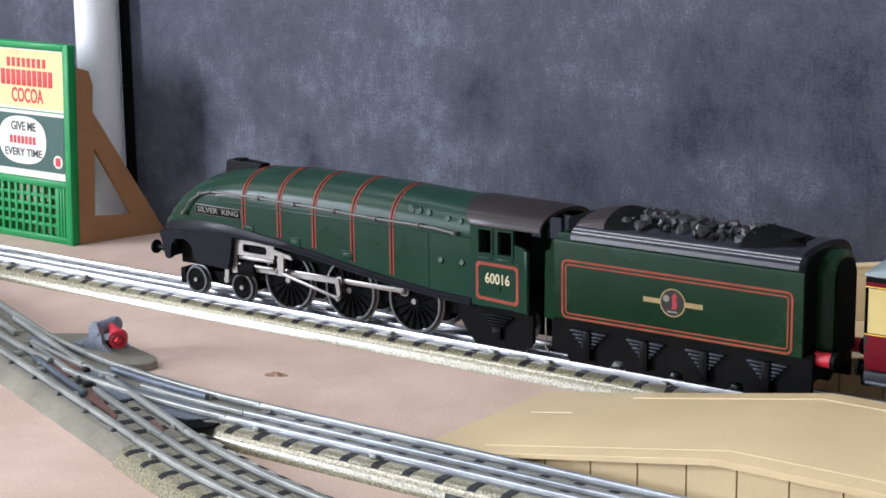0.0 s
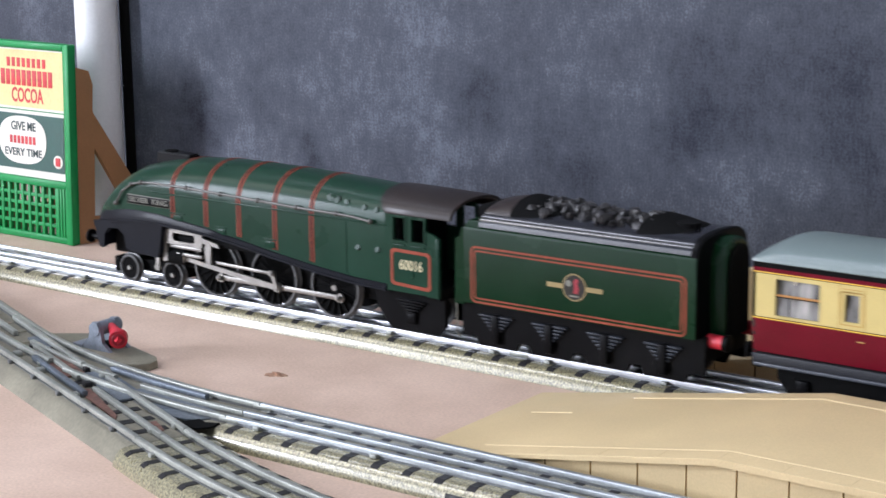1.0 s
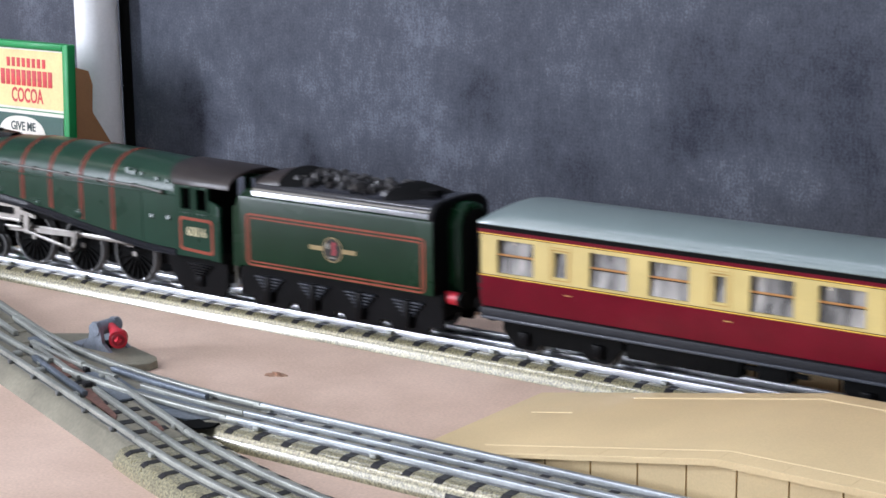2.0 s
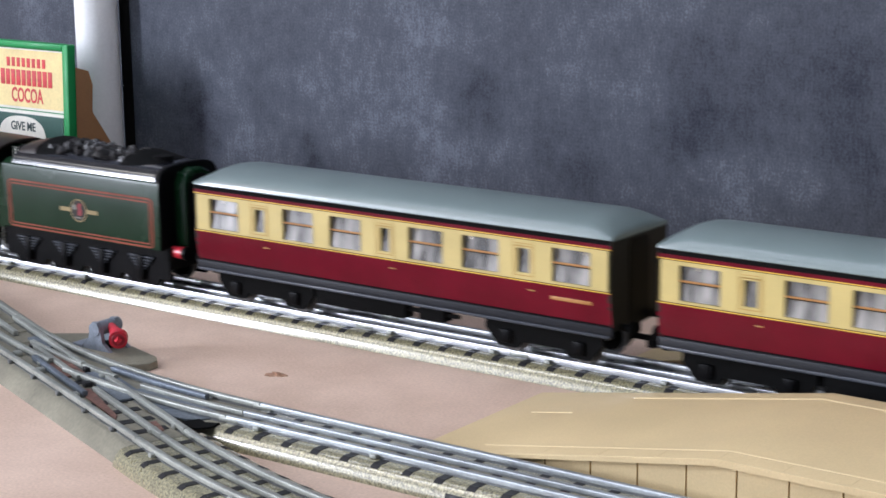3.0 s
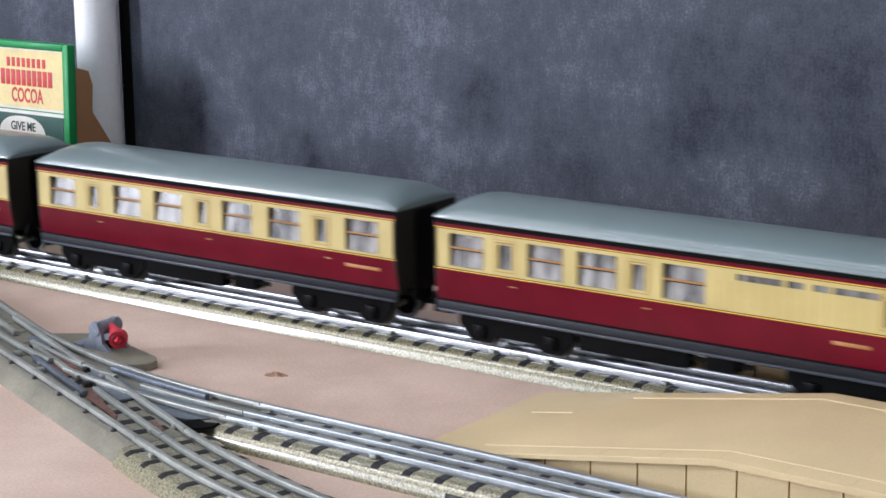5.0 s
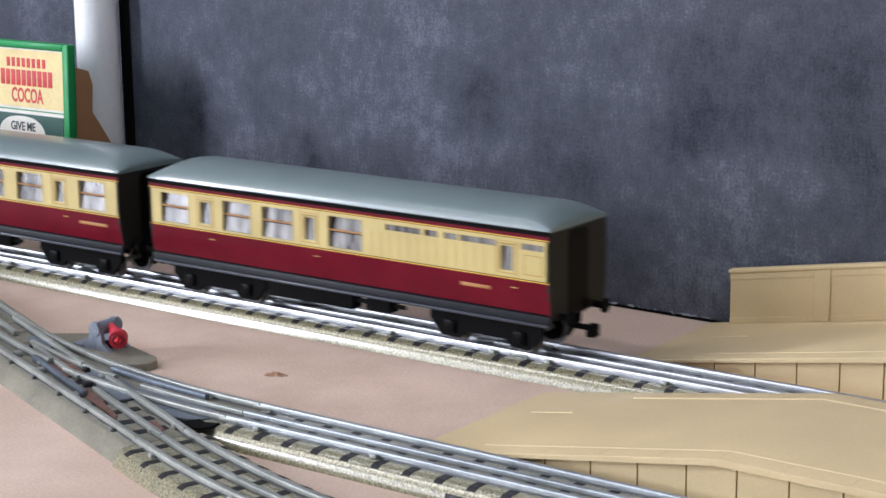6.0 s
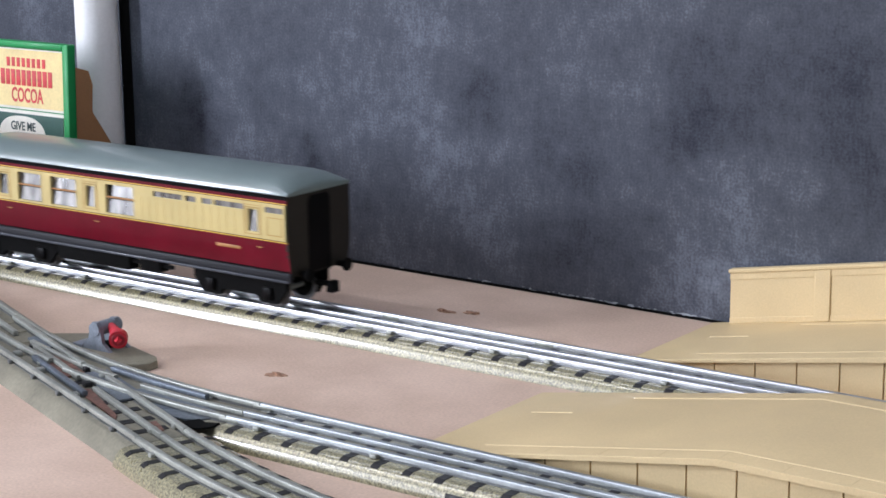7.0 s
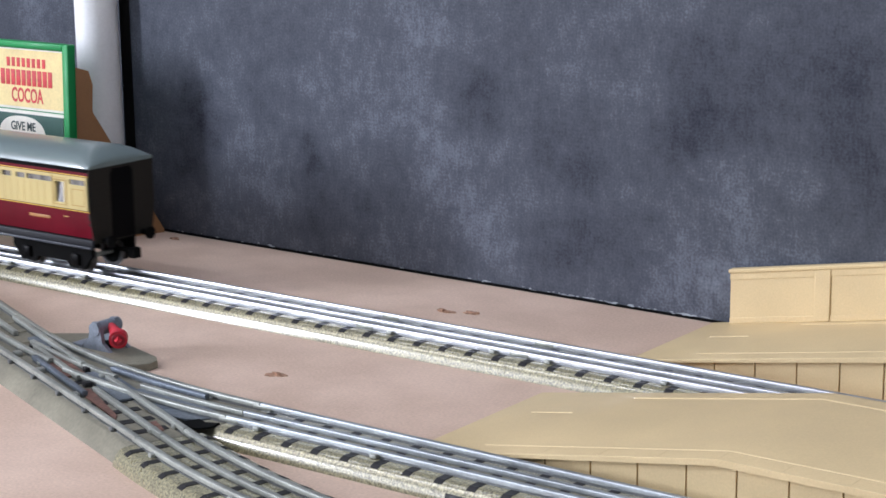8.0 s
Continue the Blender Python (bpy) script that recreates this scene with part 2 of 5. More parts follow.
def loft(bm, rings, closed=True, caps=True):
    made = [[bm.verts.new(p) for p in ring] for ring in rings]
    n = len(made[0])
    for a, b in zip(made, made[1:]):
        for i in range(n if closed else n - 1):
            j = (i + 1) % n
            bm.faces.new((a[i], a[j], b[j], b[i]))
    if caps:
        bm.faces.new(made[0][::-1])
        bm.faces.new(made[-1])


def plate(bm, outline, y0, y1):
    """A flat plate with an outline in x and z, from y0 to y1."""
    loft(bm, [[(x, y0, z) for x, z in outline], [(x, y1, z) for x, z in outline]])


def slab(bm, outline, z0, z1):
    loft(bm, [[(x, y, z0) for x, y in outline], [(x, y, z1) for x, y in outline]])


def sweep(bm, path, profile):
    """A closed profile (sideways, up) along a level path."""
    rings = []
    for i, (x, y) in enumerate(path):
        ax, ay = path[max(0, i - 1)]
        bx, by = path[min(len(path) - 1, i + 1)]
        d = math.hypot(bx - ax, by - ay)
        nx, ny = -(by - ay) / d, (bx - ax) / d
        rings.append([(x + nx * u, y + ny * u, z) for u, z in profile])
    loft(bm, rings)


def panel(bm, x0, x1, z0, z1, holes, y0, y1, skew=None):
    """A sheet with rectangular openings right through it; skew moves a point's y by its height."""
    xs = sorted({x0, x1, *[v for h in holes for v in h[:2]]})
    zs = sorted({z0, z1, *[v for h in holes for v in h[2:]]})
    grid = {}

    def v(x, y, z):
        key = (x, y, z)
        if key not in grid:
            grid[key] = bm.verts.new((x, y + (skew(z) if skew else 0), z))
        return grid[key]

    def solid(i, j):
        if not (0 <= i < len(xs) - 1 and 0 <= j < len(zs) - 1):
            return False
        cx, cz = (xs[i] + xs[i + 1]) / 2, (zs[j] + zs[j + 1]) / 2
        return not any(h[0] < cx < h[1] and h[2] < cz < h[3] for h in holes)

    for i in range(len(xs) - 1):
        for j in range(len(zs) - 1):
            if not solid(i, j):
                continue
            a, b, c, d = xs[i], xs[i + 1], zs[j], zs[j + 1]
            for y in (y0, y1):
                bm.faces.new([v(a, y, c), v(b, y, c), v(b, y, d), v(a, y, d)])
            if not solid(i - 1, j):
                bm.faces.new([v(a, y0, c), v(a, y1, c), v(a, y1, d), v(a, y0, d)])
            if not solid(i + 1, j):
                bm.faces.new([v(b, y0, c), v(b, y1, c), v(b, y1, d), v(b, y0, d)])
            if not solid(i, j - 1):
                bm.faces.new([v(a, y0, c), v(b, y0, c), v(b, y1, c), v(a, y1, c)])
            if not solid(i, j + 1):
                bm.faces.new([v(a, y0, d), v(b, y0, d), v(b, y1, d), v(a, y1, d)])


def finish(name, bm, material, smooth=None):
    bmesh.ops.recalc_face_normals(bm, faces=bm.faces)
    bmesh.ops.scale(bm, vec=(.001, .001, .001), verts=bm.verts)
    me = bpy.data.meshes.new(name)
    if smooth is not None:
        for f in bm.faces:
            f.smooth = True
        for e in bm.edges:
            if len(e.link_faces) == 2 and e.calc_face_angle(0) > radians(smooth):
                e.smooth = False
    bm.to_mesh(me)
    bm.free()
    me.materials.append(material)
    return me


def part(name, bm, material, parent, label="", smooth=35, at=None):
    ob = new(name, finish(name, bm, material, smooth))
    ob.parent = parent
    if at is not None:
        ob.matrix_basis = at
    return tagged(ob, label)


def thing(name, bm, material, label, category, group="", kind="", smooth=35, at=None):
    ob = new(name, finish(name, bm, material, smooth))
    if at is not None:
        ob.matrix_basis = at
    return tagged(ob, label, category, group, kind)


def holder(name, m, label, category, group=""):
    ob = new(name)
    ob.empty_display_size = .01
    ob.matrix_basis = m
    return tagged(ob, label, category, group)


def lettering(name, words, height, material, parent, m, label="", depth=.1, width=None, bold=0.0):
    """Raised letters in the built-in font, height and depth in millimetres, centred on the pose m."""
    cu = bpy.data.curves.new(name, "FONT")
    cu.body, cu.size, cu.align_x, cu.align_y = words, height * 1.38, "CENTER", "CENTER"
    cu.extrude, cu.resolution_u, cu.offset = depth, 3, bold
    tmp = new(name, cu)
    bpy.context.view_layer.update()
    me = bpy.data.meshes.new_from_object(tmp.evaluated_get(bpy.context.evaluated_depsgraph_get()))
    bpy.data.objects.remove(tmp)
    xs = [v.co.x for v in me.vertices]
    k = 1 if width is None else width / (max(xs) - min(xs))
    me.transform(Matrix.Diagonal((.001 * k, .001, .001, 1)))
    me.materials.clear()
    me.materials.append(material)
    me.name = name
    ob = new(name, me)
    ob.parent, ob.matrix_basis = parent, m
    return tagged(ob, label)


FACE = Euler((radians(90), 0, 0)).to_matrix().to_4x4()  # turns lettering to face -y


def at_mm(x, y, z):
    return Matrix.Translation((x * .001, y * .001, z * .001))


# ---- the room ----
def build_room():
    def wall(name, dims, material, label):
        bm = bmesh.new()
        box(bm, *dims)
        return thing(name, bm, material, label, "wall" if "wall" in name else name, kind="structure", smooth=None)

    wall("floor", (-2500, 2100, -3200, 800, -840, -760), CARPET, "dark brown carpeted floor of the room")
    bm = bmesh.new()
    panel(bm, -2500, 2100, -800, 3200, [(-1460, -40, -60, 960)], 1860, 1940)
    bmesh.ops.rotate(bm, verts=bm.verts, matrix=Matrix.Rotation(radians(-90), 3, "X"))
    bmesh.ops.scale(bm, verts=bm.verts, vec=(1, -1, -1))
    bmesh.ops.scale(bm, verts=bm.verts, vec=(1, -1, 1))
    for v in bm.verts:
        v.co.z = abs(v.co.z)
    thing("ceiling", bm, PLASTER, "pale plaster ceiling with a skylight opening", "ceiling", kind="structure", smooth=None)
    wall("wall_north", (-2400, 2000, 700, 800, -760, 1860), PLASTER, "plain plaster wall behind the layout")
    wall("wall_east", (2000, 2100, -3200, 800, -760, 1860), DARKPLASTER, "plain pale wall facing the window")
    bm = bmesh.new()
    panel(bm, -3200, 800, -760, 1860, [(-2640, -2120, 80, 1820)], 0, 100)
    bmesh.ops.rotate(bm, verts=bm.verts, matrix=Matrix.Rotation(radians(90), 3, "Z"))
    bmesh.ops.translate(bm, verts=bm.verts, vec=(-2400, 0, 0))
    thing("wall_west", bm, PLASTER, "plaster wall with a tall window opening", "wall", kind="structure", smooth=None)
    wall("wall_south", (-2400, 2000, -3200, -3100, -760, 1860), DARKPLASTER, "plain pale wall behind the viewer")
    for name, m, w, h in (("window_1", Matrix.Translation((-2.47, -2.38, .95)) @ pose(0, 0, 0, 0, 0, 90), 260, 870), ("window_2", Matrix.Translation((-.75, -.45, 1.92)) @ pose(0, 0, 0, 90, 0, 0), 710, 510)):
        win = tagged(holder(name, m, "white-painted window frame", "window"), kind="structure")
        for x0, x1, z0, z1 in ((-w, -w + 20, -h, h), (w - 20, w, -h, h), (-w + 20, w - 20, h - 20, h), (-w + 20, w - 20, -h, -h + 20)):
            bm = bmesh.new()
            box(bm, x0, x1, -18, 18, z0, z1, 3)
            part("window_frame", bm, WHITEFRAME, win)


build_room()


# ---- baseboard, backdrop ----
def build_baseboard():
    base = holder("baseboard_table", Matrix.Translation((0, 0, -.76)), "pinkish tan hardboard layout top on softwood legs", "table")
    bm = bmesh.new()
    box(bm, -1100, 1000, -420, 420, 745, 760, 1)
    part("tabletop", bm, BOARD, base, "pinkish tan hardboard top")
    for x in (-1040, 940):
        for y in (-380, 380):
            bm = bmesh.new()
            box(bm, x - 25, x + 25, y - 25, y + 25, 0, 745, 2)
            part("leg", bm, WOODLEG, base)
    bm = bmesh.new()
    box(bm, -1010, 910, -398, -372, 665, 745, 2)
    part("apron", bm, WOODLEG, base)


build_baseboard()


def build_backdrop():
    ob = holder("chalkboard", Matrix.Translation((0, .0955, 0)) @ pose(0, 0, 0, 0, 0, -1.2), "smudged blue-grey chalkboard standing behind the track", "chalkboard", "chalkboards")
    bm = bmesh.new()
    box(bm, -233.6, 205, 0, 9, .8, 520, .8)
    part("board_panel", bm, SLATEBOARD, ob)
    bm = bmesh.new()
    box(bm, -233.8, -226.6, -.5, -.1, 1.3, 519, .1)
    part("edge_strip", bm, SOOT, ob, "matt black edge strip")
    bm = bmesh.new()
    box(bm, -232.3, 205, -.8, 6, .1, .8)
    part("bottom_edge", bm, SOOT, ob, "thin dark lower edge")
    random.seed(5)
    for i in range(60):
        x = random.uniform(-200, 105) if i < 30 else random.gauss(62, 24)
        if x > 104:
            continue
        bm = bmesh.new()
        bmesh.ops.create_icosphere(bm, subdivisions=1, radius=1, matrix=Matrix.Translation((x, -.05, random.uniform(1.0, 1.7))) @ Matrix.Diagonal((random.uniform(.5, 2.4), .10, random.uniform(.12, .42), 1)))
        part("chalk_crumb", bm, CHALK, ob)
    ob = holder("chalkboard", Matrix.Translation((0, .150, 0)), "second blue-grey chalkboard behind the white pipe", "chalkboard", "chalkboards")
    bm = bmesh.new()
    box(bm, -1000, -190, 0, 9, .1, 520, .8)
    part("board_panel", bm, SLATEBOARD, ob)


build_backdrop()


def build_holes():
    random.seed(11)
    for x, y, r in ((7.6, -61.5, 3.0), (4.1, 47.8, 2.6), (14.5, 51.5, 2.6), (-190, 88, 1.6)):
        bm = bmesh.new()
        pts = [(x + math.cos(a) * r * random.uniform(.4, 1.3) * 1.5, y + math.sin(a) * r * random.uniform(.5, 1.2)) for a in np.linspace(0, 2 * math.pi, 13)[:-1]]
        slab(bm, pts, 0, .3)
        for _ in range(4):
            px, py = x + random.uniform(-r, r), y + random.uniform(-r, r) * .6
            box(bm, px - 1.0, px + 1.0, py - .5, py + .5, .2, random.uniform(.5, 1.2))
        thing("torn_patch", bm, HOLE, "small torn brown patch in the hardboard", "damage", "torn patches", smooth=None)


build_holes()

# ---- track ----
TOP = 8.0       # height of the rail heads
BASE = [(-17.3, 0), (17.3, 0), (17.1, 1.0), (16.3, 3.0), (14.8, 4.8), (13.2, 5.5), (-13.2, 5.5), (-14.8, 4.8), (-16.3, 3.0), (-17.1, 1.0)]


def rail_profile(u, top=TOP):
    """The folded head: nearly flat on top, with straight sides."""
    half = [(.45, 1.75), (.98, 1.6), (1.04, .42), (.92, .13), (.68, .02)]
    return [(u + a, top - d) for a, d in half] + [(u, top)] + [(u - a, top - d) for a, d in half[::-1]]


def web_profile(u, top=TOP, foot=5.52):
    """The narrow web and the foot crimped to the base."""
    return [(u - 1.0, foot), (u + 1.0, foot), (u + 1.0, foot + .18), (u + .45, foot + .3), (u + .4, top - 1.2), (u - .4, top - 1.2), (u - .45, foot + .3), (u - 1.0, foot + .18)]


def straight_path(x0, x1, y, n=2):
    return [(x0 + (x1 - x0) * i / (n - 1), y) for i in range(n)]


def arc_path(cx, cy, r, a0, a1, n):
    """Points on a circle, headings in degrees from the +x axis, curving to the left."""
    out = []
    for i in range(n):
        h = radians(a0 + (a1 - a0) * i / (n - 1))
        out.append((cx + r * math.sin(h), cy - r * math.cos(h)))
    return out


def walk_path(path, step, first):
    """Places and headings at even steps along a path."""
    out, need = [], first
    for (ax, ay), (bx, by) in zip(path, path[1:]):
        d = math.hypot(bx - ax, by - ay)
        while need <= d:
            k = need / d
            out.append((ax + (bx - ax) * k, ay + (by - ay) * k, math.atan2(by - ay, bx - ax)))
            need += step
        need -= d
    return out


def sleeper_mesh():
    bm = bmesh.new()
    cut = [(-15.1, 4.65), (-14.8, 4.95), (-13.25, 5.66), (13.25, 5.66), (14.8, 4.95), (15.1, 4.65), (14.4, 4.5), (13.0, 5.2), (-13.0, 5.2), (-14.4, 4.5)]
    loft(bm, [[(-1.55, u, z) for u, z in cut], [(1.55, u, z) for u, z in cut]])
    return finish("sleeper", bm, TIMBER)


SLEEPER = sleeper_mesh()


def clip_mesh():
    bm = bmesh.new()
    box(bm, -4.2, 4.2, -1.15, 1.15, 5.9, 7.3, .3)
    return finish("fishplate", bm, DULLSTEEL, 35)


CLIP = clip_mesh()


def track_piece(path, label, group="track sections", rail=STEEL, ends=True, maker_mark=None):
    ob = holder("model_track", Matrix.Translation((path[0][0] * .001, path[0][1] * .001, 0)), label, "track", group)
    ox, oy = path[0]
    path = [(x - ox, y - oy) for x, y in path]
    bm = bmesh.new()
    sweep(bm, path, BASE)
    part("ballast_base", bm, BALLAST, ob, "tinplate base printed with speckled ballast")
    for u in (-8.25, 0, 8.25):
        bm = bmesh.new()
        sweep(bm, path, rail_profile(u, TOP if u else TOP - .5))
        head = part("rail", bm, rail, ob)
        bm = bmesh.new()
        sweep(bm, path, web_profile(u, TOP if u else TOP - .5))
        part("rail_web", bm, {STEEL: BRIGHTWEB, MIDSTEEL: MIDWEB}.get(rail, RAILWEB), head, "grey steel web")
    for x, y, h in walk_path(path, 12.0, 6.0):
        s = new("sleeper", SLEEPER)
        s.parent, s.matrix_basis = ob, pose(x * .001, y * .001, 0, 0, 0, math.degrees(h))
    if ends:
        x, y, h = walk_path(path, 1e6, 1.0)[0]
        for u in (-8.25, 8.25):
            s = new("fishplate", CLIP)
            s.parent = ob
            s.matrix_basis = pose((x - math.sin(h) * u) * .001, (y + math.cos(h) * u) * .001, 0, 0, 0, math.degrees(h))
        for d in (14, 62):
            for x, y, h in walk_path(path, 1e6, d)[:1]:
                for u in (-8.25, 8.25):
                    bm = bmesh.new()
                    sgn = 1 if u > 0 else -1
                    box(bm, -1.3, 1.3, -1.2, 1.2, 5.7, 7.0, .3)
                    part("rail_clip", bm, DULLSTEEL, ob, at=pose((x - math.sin(h) * (u + sgn * 1.3)) * .001, (y + math.cos(h) * (u + sgn * 1.3)) * .001, 0, 0, 0, math.degrees(h)))
    if maker_mark:
        bm = bmesh.new()
        box(bm, -6, 6, -.06, .06, -.9, .9, .05)
        part("maker_mark", bm, TIMBER, ob, "dark bar where the maker is named", at=Matrix.Translation((maker_mark[0] * .001, -.01675, .0021)) @ pose(0, 0, 0, -22))
    return ob


cuts = [-860, -650, -430, -210, 6, 78, 298, 518]
for a, b in zip(cuts, cuts[1:]):
    track_piece(straight_path(a + .06, b - .06, 0), "straight three-rail tinplate track on the far line")
NEAR_Y = -117.5
track_piece(straight_path(44, 262, NEAR_Y), "straight three-rail tinplate track beside the platform", rail=MIDSTEEL, maker_mark=(100, 0))
track_piece(straight_path(262.6, 480, NEAR_Y), "straight three-rail tinplate track beside the platform")

HEAD = -23.3
ux, uy = math.cos(radians(HEAD)), math.sin(radians(HEAD))
EX, EY = 39.5, -150.9
RAD = 381.0
CURVE_C = (41.0, NEAR_Y + RAD)
lower_c = (EX - uy * RAD, EY + ux * RAD)
track_piece(arc_path(lower_c[0], lower_c[1], RAD, HEAD, HEAD + 25, 26), "curved three-rail tinplate track leaving the turnout", rail=DULLSTEEL)


def along(d, u=0):
    """A point d along the turnout's straight leg, measured back from its end, and u to its left."""
    return (EX - ux * d - uy * u, EY - uy * d + ux * u)


def build_turnout():
    ob = holder("turnout", Matrix.Identity(4), "grey tinplate railway turnout with worn steel rails", "turnout")
    def outline(H, e):
        far = arc_path(CURVE_C[0], CURVE_C[1], RAD - H, HEAD, 0, 14)
        near_in = arc_path(CURVE_C[0], CURVE_C[1], RAD + H, -7.5, 0, 8)
        fx, fy = near_in[0]
        return [along(330, -H - 10), along(e, -H + 1.2), along(e, H), (fx + 4, fy - 2.5)] + near_in[1:] + [(44 - e, NEAR_Y - H), (44 - e, NEAR_Y + H)] + far[::-1] + [along(330, H)]

    bm = bmesh.new()
    loft(bm, [[(x, y, z) for x, y in outline(H, e)] for H, e, z in ((17.3, .6, 0), (17.1, .6, .7), (13.0, .6, 4.9), (12.0, .7, 5.4))])
    part("base_plate", bm, TRACKPLATE, ob, "grey-green tinplate base")
    straight = [along(330, -11), along(0.6)]
    curve = [along(330)] + arc_path(CURVE_C[0], CURVE_C[1], RAD, HEAD, 0, 22) + [(43.6, NEAR_Y)]

    def rail(name, path, u, material=DULLSTEEL, top=TOP, label=""):
        bm = bmesh.new()
        sweep(bm, path, rail_profile(u, top))
        head = part(name, bm, material, ob, label)
        bm = bmesh.new()
        sweep(bm, path, web_profile(u, top, 5.4))
        part("rail_web", bm, RAILWEB, head, "dull grey web")

    rail("rail", straight, -8.25)
    rail("rail", curve, 8.25)
    rail("rail", [along(72), along(.6)], 8.25)
    rail("rail", arc_path(CURVE_C[0], CURVE_C[1], RAD, -12.6, 0, 10) + [(43.6, NEAR_Y)], -8.25)
    rail("blade", [along(172), along(92)], 6.6, label="tapered moving steel blade")
    rail("blade", arc_path(CURVE_C[0], CURVE_C[1], RAD, -24, -14.5, 10), -6.6, label="tapered moving steel blade")
    rail("centre_rail", [along(330), along(150)], 0, top=TOP - .5)
    rail("centre_rail", [along(128), along(78)], 0, top=TOP - .5)
    rail("centre_rail", [along(62), along(.6)], 0, top=TOP - .5)
    rail("centre_rail", arc_path(CURVE_C[0], CURVE_C[1], RAD, -19, -9.5, 8), 0, top=TOP - .5)
    rail("centre_rail", arc_path(CURVE_C[0], CURVE_C[1], RAD, -7.2, 0, 8) + [(43.6, NEAR_Y)], 0, top=TOP - .5)
    # check rails beside the outer rails
    rail("check_rail", [along(112), along(58)], -5.2, BLUEGREY, TOP - .3)
    rail("check_rail", arc_path(CURVE_C[0], CURVE_C[1], RAD, -11, -3, 8), 5.2, BLUEGREY, TOP - .3)
    # frog plate and wing plates
    for d0, d1, u0, u1, z, m, name, label in ((118, 84, -3, 4.5, .7, RUST, "rust_plate", "rusty brown tinplate plate"), (84, 46, 2.4, 12.4, .9, BLUEGREY, "frog_plate", "blue-grey metal crossing plate"),
                                              (56, 30, 11.5, 19.5, .6, BLUEGREY, "wing_plate", "blue-grey metal wing plate"), (142, 124, 2, 5.8, 1.0, BLUEGREY, "slide_plate", ""), (150, 132, -6, -2.2, 1.0, TRACKPLATE, "slide_plate", "")):
        bm = bmesh.new()
        slab(bm, [along(d0, u0), along(d1, u0), along(d1, u1), along(d0, u1)], 5.42, 5.42 + z)
        part(name, bm, m, ob, label)
    bm = bmesh.new()
    slab(bm, [(-7.5, -120.7), (16, -132.1), (31, -132), (35, -129.7), (39.5, -121.2), (15.4, -115.5), (0, -119.4)], 5.42, 5.85)
    part("crossing_sheet", bm, BLUEGREY, ob, "blue-grey metal sheet in the fork")
    for d in (14, 26, 38, 50, 66, 78, 104, 126, 142, 158, 174, 190):
        bm = bmesh.new()
        slab(bm, [along(d, -6), along(d - 4, -6), along(d - 4, 6), along(d, 6)], 5.41, 5.62)
        part("tie_plate", bm, TIMBER if d < 100 else TRACKPLATE, ob)
    for d, u in ((9, 0), (9, 8.25), (60, -8.25), (96, -8.25), (122, -8.25), (76, 8.25), (88, 6.6), (70, 0), (128, 0), (104, -5)):
        x, y = along(d, u)
        bm = bmesh.new()
        box(bm, -1.6, 1.6, -1.5, 1.5, 5.45, 7.2, .35)
        part("rail_clip", bm, TIMBER if d in (88, 128, 70) else DULLSTEEL, ob, at=pose(x * .001, y * .001, 0, 0, 0, HEAD))
    # small clips along the outer side of the near rail and of the far rail
    for d in (18, 42, 66, 90, 114, 138):
        x, y = along(d, -9.9 - d / 30)
        bm = bmesh.new()
        box(bm, -1.2, 1.2, -.7, .7, 5.3, 6.6, .25)
        part("rail_clip", bm, RAILWEB, ob, at=pose(x * .001, y * .001, 0, 0, 0, HEAD - 2))
    for h in (-21, -17, -13, -9, -5):
        x, y = arc_path(CURVE_C[0], CURVE_C[1], RAD - 9.9, h, 0, 2)[0]
        bm = bmesh.new()
        box(bm, -1.2, 1.2, -.7, .7, 5.3, 6.6, .25)
        part("rail_clip", bm, RAILWEB, ob, at=pose(x * .001, y * .001, 0, 0, 0, h))
    for outline in ([(-25, -128.6), (-20.7, -125.6), (9.3, -141.9), (11.9, -145.3)], [(22.5, -142.5), (24.4, -139), (32.9, -143.9), (33.5, -149.1)]):
        bm = bmesh.new()
        slab(bm, outline, 5.42, 5.95)
        part("rust_plate", bm, RUST, ob, "rusty brown tinplate plate")
    # bright plate at the joint of the far rail; flat black patch paints the dark hollow in the fork
    x, y = 7.0, -105.0
    bm = bmesh.new()
    box(bm, -15, 15, -2.1, 2.1, 5.45, 6.3, .3)
    part("joint_plate", bm, STEEL, ob, "bright tinned joint plate", at=pose(x * .001, y * .001, 0, 8, 0, -9))
    x, y = arc_path(CURVE_C[0], CURVE_C[1], RAD + 13, -1.5, 0, 2)[0]
    bm = bmesh.new()
    slab(bm, [(x - 1, y - 6.5), (x + 4, y - 8.5), (x + 10, y - 7), (x + 13, y - 3.5), (x + 12.5, y + 1.5), (x + 8, y - .5), (x + 4, y + 1)], 5.42, 6.0)
    part("fork_insert", bm, SOOT, ob, "flat black patch painted for the dark hollow in the fork")


build_turnout()


